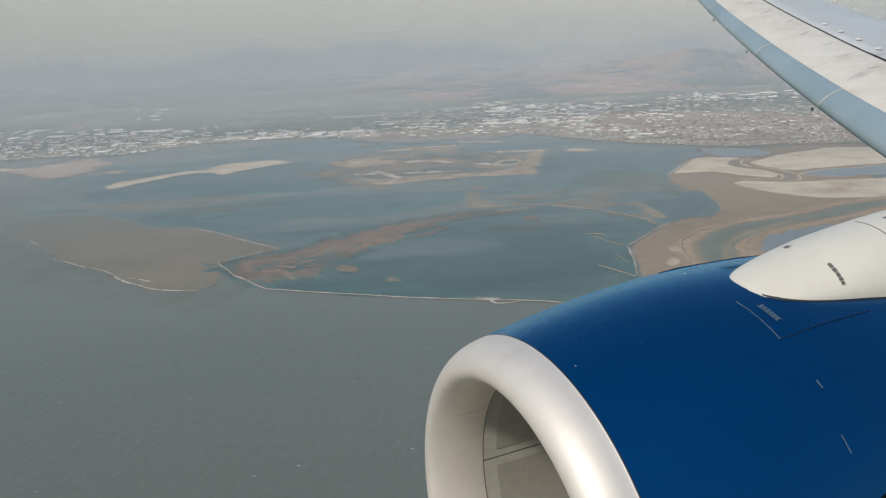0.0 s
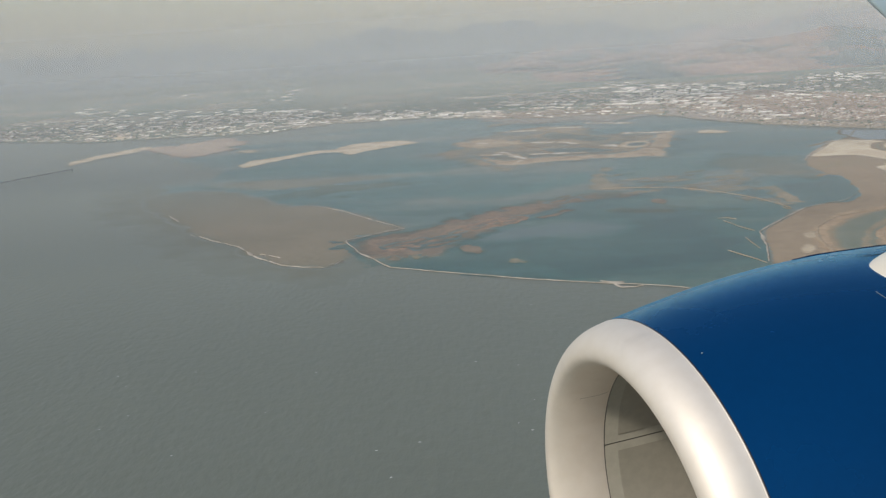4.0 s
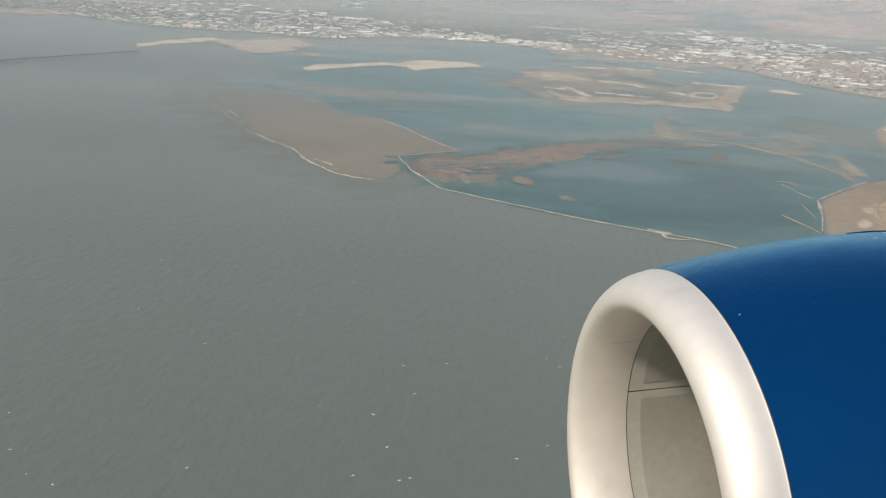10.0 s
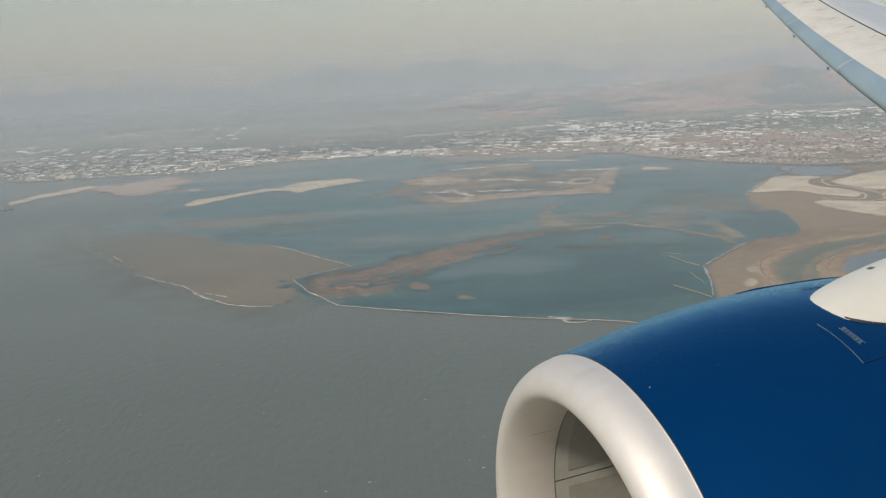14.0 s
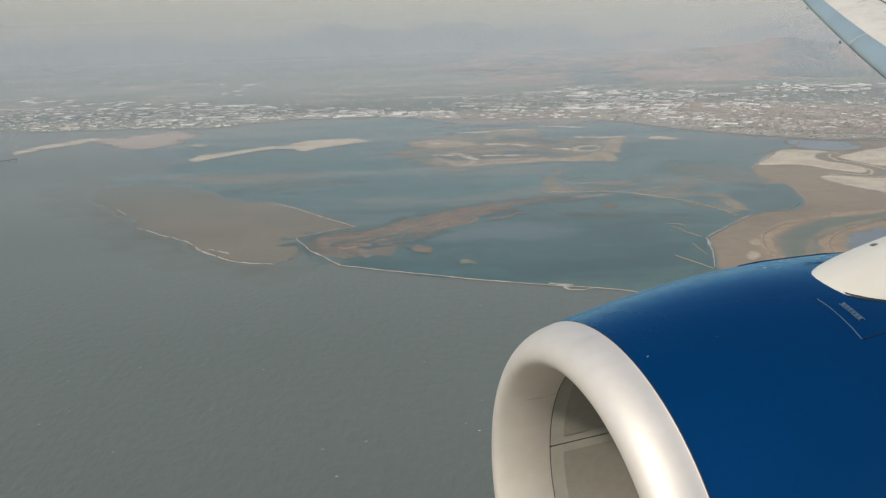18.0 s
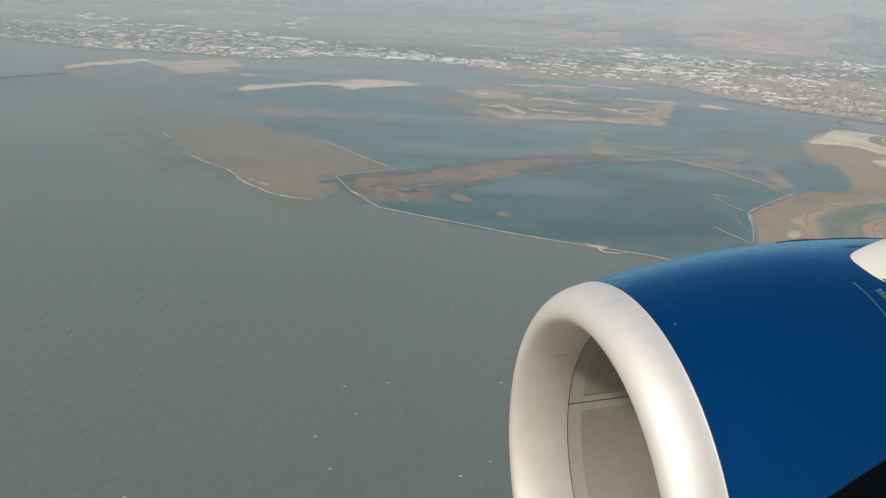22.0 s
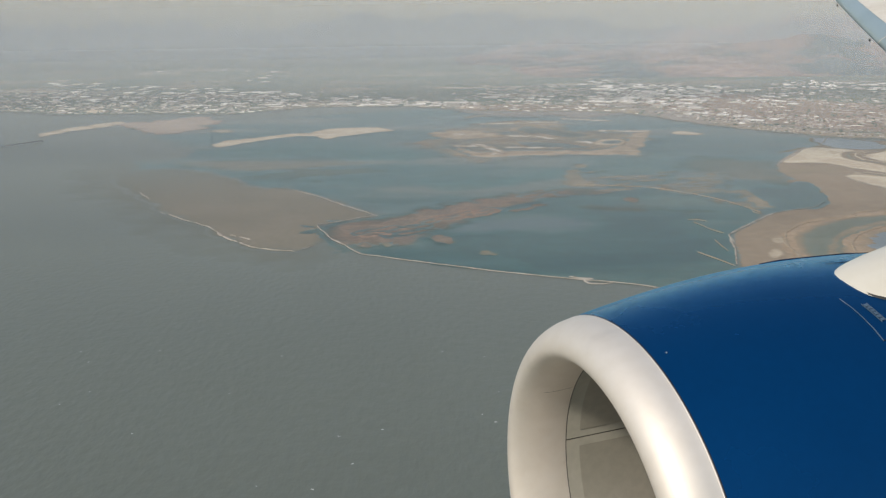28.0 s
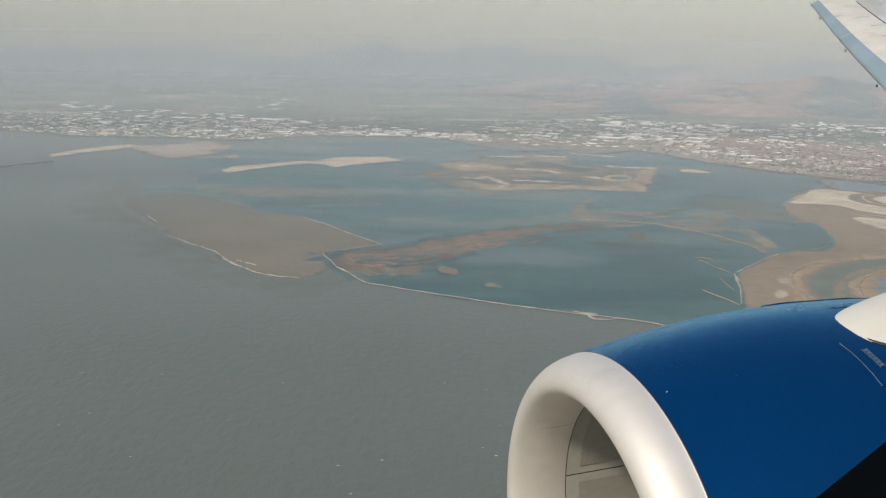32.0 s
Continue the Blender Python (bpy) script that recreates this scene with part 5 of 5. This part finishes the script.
for i, (a0, a1) in enumerate(((0.46, 0.56), (0.575, 0.66), (0.675, 0.80), (0.815, 0.92), (0.935, 1.06))):
    strip_on_fairing("placard_bar", [(0.398, a) for a in np.linspace(a0, a1, 5)], 0.0095 if i % 2 else 0.0085, M_GREYMARK, "grey unreadable stencil bar")
strip_on_fairing("latch_mark", [(0.376, a) for a in np.linspace(1.98, 2.1, 4)], 0.012, M_GREYMARK, "small dark latch mark")
strip_on_fairing("latch_mark", [(0.90, a) for a in np.linspace(1.62, 1.67, 4)], 0.016, M_GREYMARK, "small dark latch mark")
strip_on_fairing("panel_seam", [(0.776, a) for a in np.linspace(0.9, 1.9, 20)], 0.0025, M_GREYMARK, "thin grey panel seam", 0.001)
# dark seal round the fairing's foot
verts, faces = [], []
stations = [s for s in (np.arange(88) / 87) ** 1.7 * 4.2 if 0.435 * (1 - math.exp(-s / 1.169)) > 0.012]
for s in stations:
    x = 1.006 + s
    hgt = 0.435 * (1 - math.exp(-s / 1.169))
    wdt = 0.372 * (1 - math.exp(-((s / 0.316) ** 0.486))) * math.sqrt(1 - (0.010 / hgt) ** 2.5)
    base, c = max(cowl_r(x), 0.9), radians(FA0 + 0.515 * s)
    for off, l in ((wdt - 0.008, 0.004), (wdt + 0.004, 0.004), (wdt + 0.005, -0.01)):
        rad = math.sqrt(max(base * base - off * off, 0.01)) + l
        verts.append((-x, math.cos(c) * rad + math.sin(c) * off, math.sin(c) * rad - math.cos(c) * off))
for i in range(len(stations) - 1):
    for k in range(2):
        a = i * 3 + k
        faces.append((a, a + 3, a + 4, a + 1))
mesh_ob("seal", verts, faces, M_BLACK, fair, True, "thin dark seal round the fairing foot")

# wing: sections along the span
DH, OUT = Vector((-0.947, -0.321, 0.0)), Vector((-0.321, 0.947, 0.0))


def wing_pt(out, c, dz):
    q = OUT * out - DH * (4.03 + 0.51 * out + c)
    u = (out - 6.0) / 9.0
    return (EX + q.x, EY + q.y, EYE - 2.79 + 0.245 * out + dz - 0.62 * u * (1 - u) * (0 <= u <= 1))


def wing_strip(name, outs, section, mat, parent, label="", shear=0.0):
    verts, faces = [], []
    n = len(section(outs[0]))
    for o in outs:
        sec = section(o)
        low, high = min(z for _, z in sec), max(z for _, z in sec)
        verts += [wing_pt(o + shear * (high - z) / max(high - low, 0.001), c, dz) for (c, dz), (_, z) in zip(sec, sec)]
    for i in range(len(outs) - 1):
        for k in range(n - 1):
            a = i * n + k
            faces.append((a, a + 1, a + n + 1, a + n))
    return mesh_ob(name, verts, faces, mat, parent, True, label)


def crown(o):
    """How much fuller the upper skin stands towards the root."""
    return float(np.interp(o, [3, 8, 10, 12, 14, 15], [0.07, 0.068, 0.065, 0.04, 0.008, 0.0]))


def taper(o):
    return 1.0 - 0.24 * (o - 6.0) / 9.0


def flat(o):
    return 1.0 - 0.54 * (o - 6.0) / 9.0


def slat_section(o):
    s, sz = flat(o), flat(o)
    return [(c * s, z * sz) for c, z in ((0.30, 0.0), (0.12, -0.03), (0.03, -0.005), (0.0, 0.04), (0.02, 0.12), (0.08, 0.20), (0.16, 0.265), (0.24, 0.31))]


def top_section(o):
    s, sz, k = taper(o), flat(o), flat(o) / taper(o)
    return [(c * s * (k if c < 0.3 else 1.0), z * sz + crown(o) * ((c - 0.24) / 0.81) ** 0.8) for c, z in ((0.24, 0.312), (0.36, 0.355), (0.55, 0.40), (0.80, 0.435), (1.05, 0.45))]


def box_section(o):
    ch = np.interp(o, [3.0, 6.0, 15.2], [5.6, 4.2, 1.75])
    s = taper(o)
    z0 = 0.45 * flat(o) + crown(o)
    return [(1.055 * s, z0 - 0.012)] + [(1.06 * s + (ch - 1.06 * s) * q, z0 + 0.0 + 0.05 * s * math.sin(math.pi * q * 0.7) - 0.22 * s * q * q) for q in np.linspace(0.0, 1, 9)]


def under_section(o):
    ch = np.interp(o, [3.0, 6.0, 15.2], [5.6, 4.2, 1.75])
    s = taper(o)
    return [(0.30 * flat(o), 0.0), (0.8 * s, -0.10 * s), (ch * 0.6, -0.05 * s), (ch, 0.20 * s)]


wing = wing_strip("wing", np.linspace(3.2, 15.2, 30), box_section, M_WING, airliner, "pale grey upper wing skin")
joints = [5.0, 7.84, 10.15, 12.7, 14.95]
for a, b in zip(joints[:-1], joints[1:]):
    outs = np.linspace(a, b, 8)
    slat = wing_strip("slat", outs, slat_section, M_SLAT, wing, "polished blue-grey leading edge slat", 0.3)
    wing_strip("slat_joint", [b - 0.012, b + 0.012], lambda o: [(c - 0.005, z + 0.003) for c, z in slat_section(o)][2:], M_WHITE, wing, "thin white slat joint", 0.3)
wing_strip("upper_leading_edge", np.linspace(3.2, 15.15, 30), top_section, M_SLAT_TOP, wing, "worn cream upper leading edge")
# soot smudges that trail back to the gap behind the slats
soot_rng = np.random.default_rng(4)
for o in (14.35, 13.5, 12.85, 12.2, 11.5, 10.75, 10.0, 9.3, 8.7, 8.0, 7.3, 6.6, 5.9):
    sec = top_section(o)
    cs, zs = [q[0] for q in sec], [q[1] for q in sec]
    c1 = (0.99 - soot_rng.uniform(0.0, 0.14)) * taper(o)
    c0 = c1 - soot_rng.uniform(0.12, 0.34)
    verts = []
    for q in np.linspace(0, 1, 7):
        c = c0 + (c1 - c0) * q
        half = 0.013 * math.sin(math.pi * (0.12 + 0.85 * q)) * soot_rng.uniform(0.6, 1.3)
        for d in (-half, half):
            verts.append(wing_pt(o + d + 0.02 * math.sin(4 * q + o), c, float(np.interp(c, cs, zs)) + 0.004))
    mesh_ob("soot_smudge", verts, [(2 * i, 2 * i + 1, 2 * i + 3, 2 * i + 2) for i in range(6)], M_SOOT, wing, True, "thin brown-grey soot smudge")
wing_strip("gap_line", np.linspace(3.2, 14.62, 30), lambda o: [((1.05 - 0.02 * taper(o)) * taper(o), 0.454 * flat(o) + crown(o)), ((1.065 + 0.02 * (o < 8.4)) * taper(o), 0.458 * flat(o) + crown(o))], M_BLACK, wing, "thin black gap behind the slats")
# the cream corner behind the gap at the root of the winglet
verts, faces = [], []
for k in range(9):
    inner = 13.4 + 1.5 * (k / 8) ** 0.7
    for o in np.linspace(inner, 15.2, 6):
        c, dz = box_section(float(o))[1 + k]
        verts.append(wing_pt(float(o), c, dz + 0.004))
faces = [(k * 6 + i, k * 6 + i + 1, k * 6 + i + 7, k * 6 + i + 6) for k in range(8) for i in range(5)]
mesh_ob("tip_corner", verts, faces, M_WHITE, wing, True, "cream painted corner at the winglet root")
wing_strip("lower_skin", np.linspace(3.2, 15.2, 30), under_section, M_WING, wing)
for o, c in ((8.10, 1.24), (8.63, 1.2), (9.20, 1.2), (9.72, 1.17), (10.23, 1.15)):
    v, f = lathe([(0.0, 0.04), (0.012, 0.038), (0.013, 0.0)], 12)
    b = mesh_ob("fastener", [(yy, zz, xx) for xx, yy, zz in v], f, M_WHITE, wing, False, "small white round cover")
    b.location = Vector(wing_pt(o, c, 0.475 * flat(o) + crown(o) + 0.004))

seam = [wing_pt(8.40 + 0.012 * math.sin(i * 0.3), 1.0 + 0.16 * i + d, 0.475 * flat(8.4) + crown(8.4) + 0.012) for i in range(12) for d in (0.0, 0.0)]
seam = [(x + DH.y * (k % 2 - 0.5) * 0.03, y - DH.x * (k % 2 - 0.5) * 0.03, z) for k, (x, y, z) in enumerate(seam)]
mesh_ob("panel_seam", seam, [(2 * i, 2 * i + 1, 2 * i + 3, 2 * i + 2) for i in range(11)], M_GREYMARK, wing, False, "thin grey skin seam")
# winglet curving up from the tip
def winglet_row(t):
    out = 15.15 + 0.40 * (1 - math.exp(-t * 2.2)) + 0.12 * t
    z = 0.16 + (0.0 if t <= 0 else 2.4 * t ** 1.2)
    c0 = 0.22 + 1.72 * t - 0.10 * math.exp(-t / 0.06) - 0.07 * (1 - math.exp(-t / 0.04))
    ch = 1.44 - 0.94 * t + 0.12 * math.exp(-t / 0.05)
    return out, z, c0, ch


def winglet_strip(name, q0, q1, mat, label, side, t0=0.0, t1=1.0):
    verts, faces = [], []
    for i in range(21):
        o, z, c0, ch = winglet_row(t0 + (t1 - t0) * i / 20)
        for q in np.linspace(q0, q1, 5):
            th = 0.035 * math.sin(math.pi * min(max(q, 0.02), 0.98)) ** 0.6
            verts.append(wing_pt(o - side * th, c0 + ch * q, z - 0.245 * (o - 15.15)))
    for i in range(20):
        for k in range(4):
            a = i * 5 + k
            faces.append((a, a + 1, a + 6, a + 5))
    return mesh_ob(name, verts, faces, mat, winglet if winglet else airliner, True, label)


winglet = None
winglet = winglet_strip("winglet", 0.132, 1.0, M_BLUE_HAZED, "deep blue blended winglet", 1, 0.062)
winglet_strip("outer_skin", 0.132, 1.0, M_BLUE_HAZED, "deep blue outer winglet skin", -1, 0.062)
for side in (1, -1):
    winglet_strip("root_fillet", 0.132, 1.0, M_SLAT_TOP, "cream fillet between wing tip and winglet", side, 0.0, 0.06)
    winglet_strip("leading_edge", 0.022, 0.13, M_EDGE, "winglet leading edge with shade painted blue-grey", side)
    # the highlight along the front edge is a strip of white paint
    winglet_strip("edge_line", -0.022, 0.02, M_WHITE, "thin white painted highlight at the winglet's front", side)
v, f = lathe([(0, 0.02), (0.35, 0.03), (0.36, 0.0)], 10)
lamp = mesh_ob("tail_lamp_housing", v, f, M_BLACK, winglet, True, "small dark housing at the winglet root")
lamp.matrix_world = Matrix.Translation(wing_pt(15.15, 1.6, 0.17)) @ (-DH).to_track_quat("X", "Z").to_matrix().to_4x4()

for o in (14.9, 13.0, 11.2, 8.6):
    v, f = lathe([(0.0, 0.014), (0.03, 0.014), (0.036, 0.0)], 8)
    pin = mesh_ob("slat_pin", [(yy, zz, -xx) for xx, yy, zz in v], f, M_BLACK, wing, False, "small dark pin under the slat")
    pin.location = Vector(wing_pt(o - 0.1, 0.12, -0.11))

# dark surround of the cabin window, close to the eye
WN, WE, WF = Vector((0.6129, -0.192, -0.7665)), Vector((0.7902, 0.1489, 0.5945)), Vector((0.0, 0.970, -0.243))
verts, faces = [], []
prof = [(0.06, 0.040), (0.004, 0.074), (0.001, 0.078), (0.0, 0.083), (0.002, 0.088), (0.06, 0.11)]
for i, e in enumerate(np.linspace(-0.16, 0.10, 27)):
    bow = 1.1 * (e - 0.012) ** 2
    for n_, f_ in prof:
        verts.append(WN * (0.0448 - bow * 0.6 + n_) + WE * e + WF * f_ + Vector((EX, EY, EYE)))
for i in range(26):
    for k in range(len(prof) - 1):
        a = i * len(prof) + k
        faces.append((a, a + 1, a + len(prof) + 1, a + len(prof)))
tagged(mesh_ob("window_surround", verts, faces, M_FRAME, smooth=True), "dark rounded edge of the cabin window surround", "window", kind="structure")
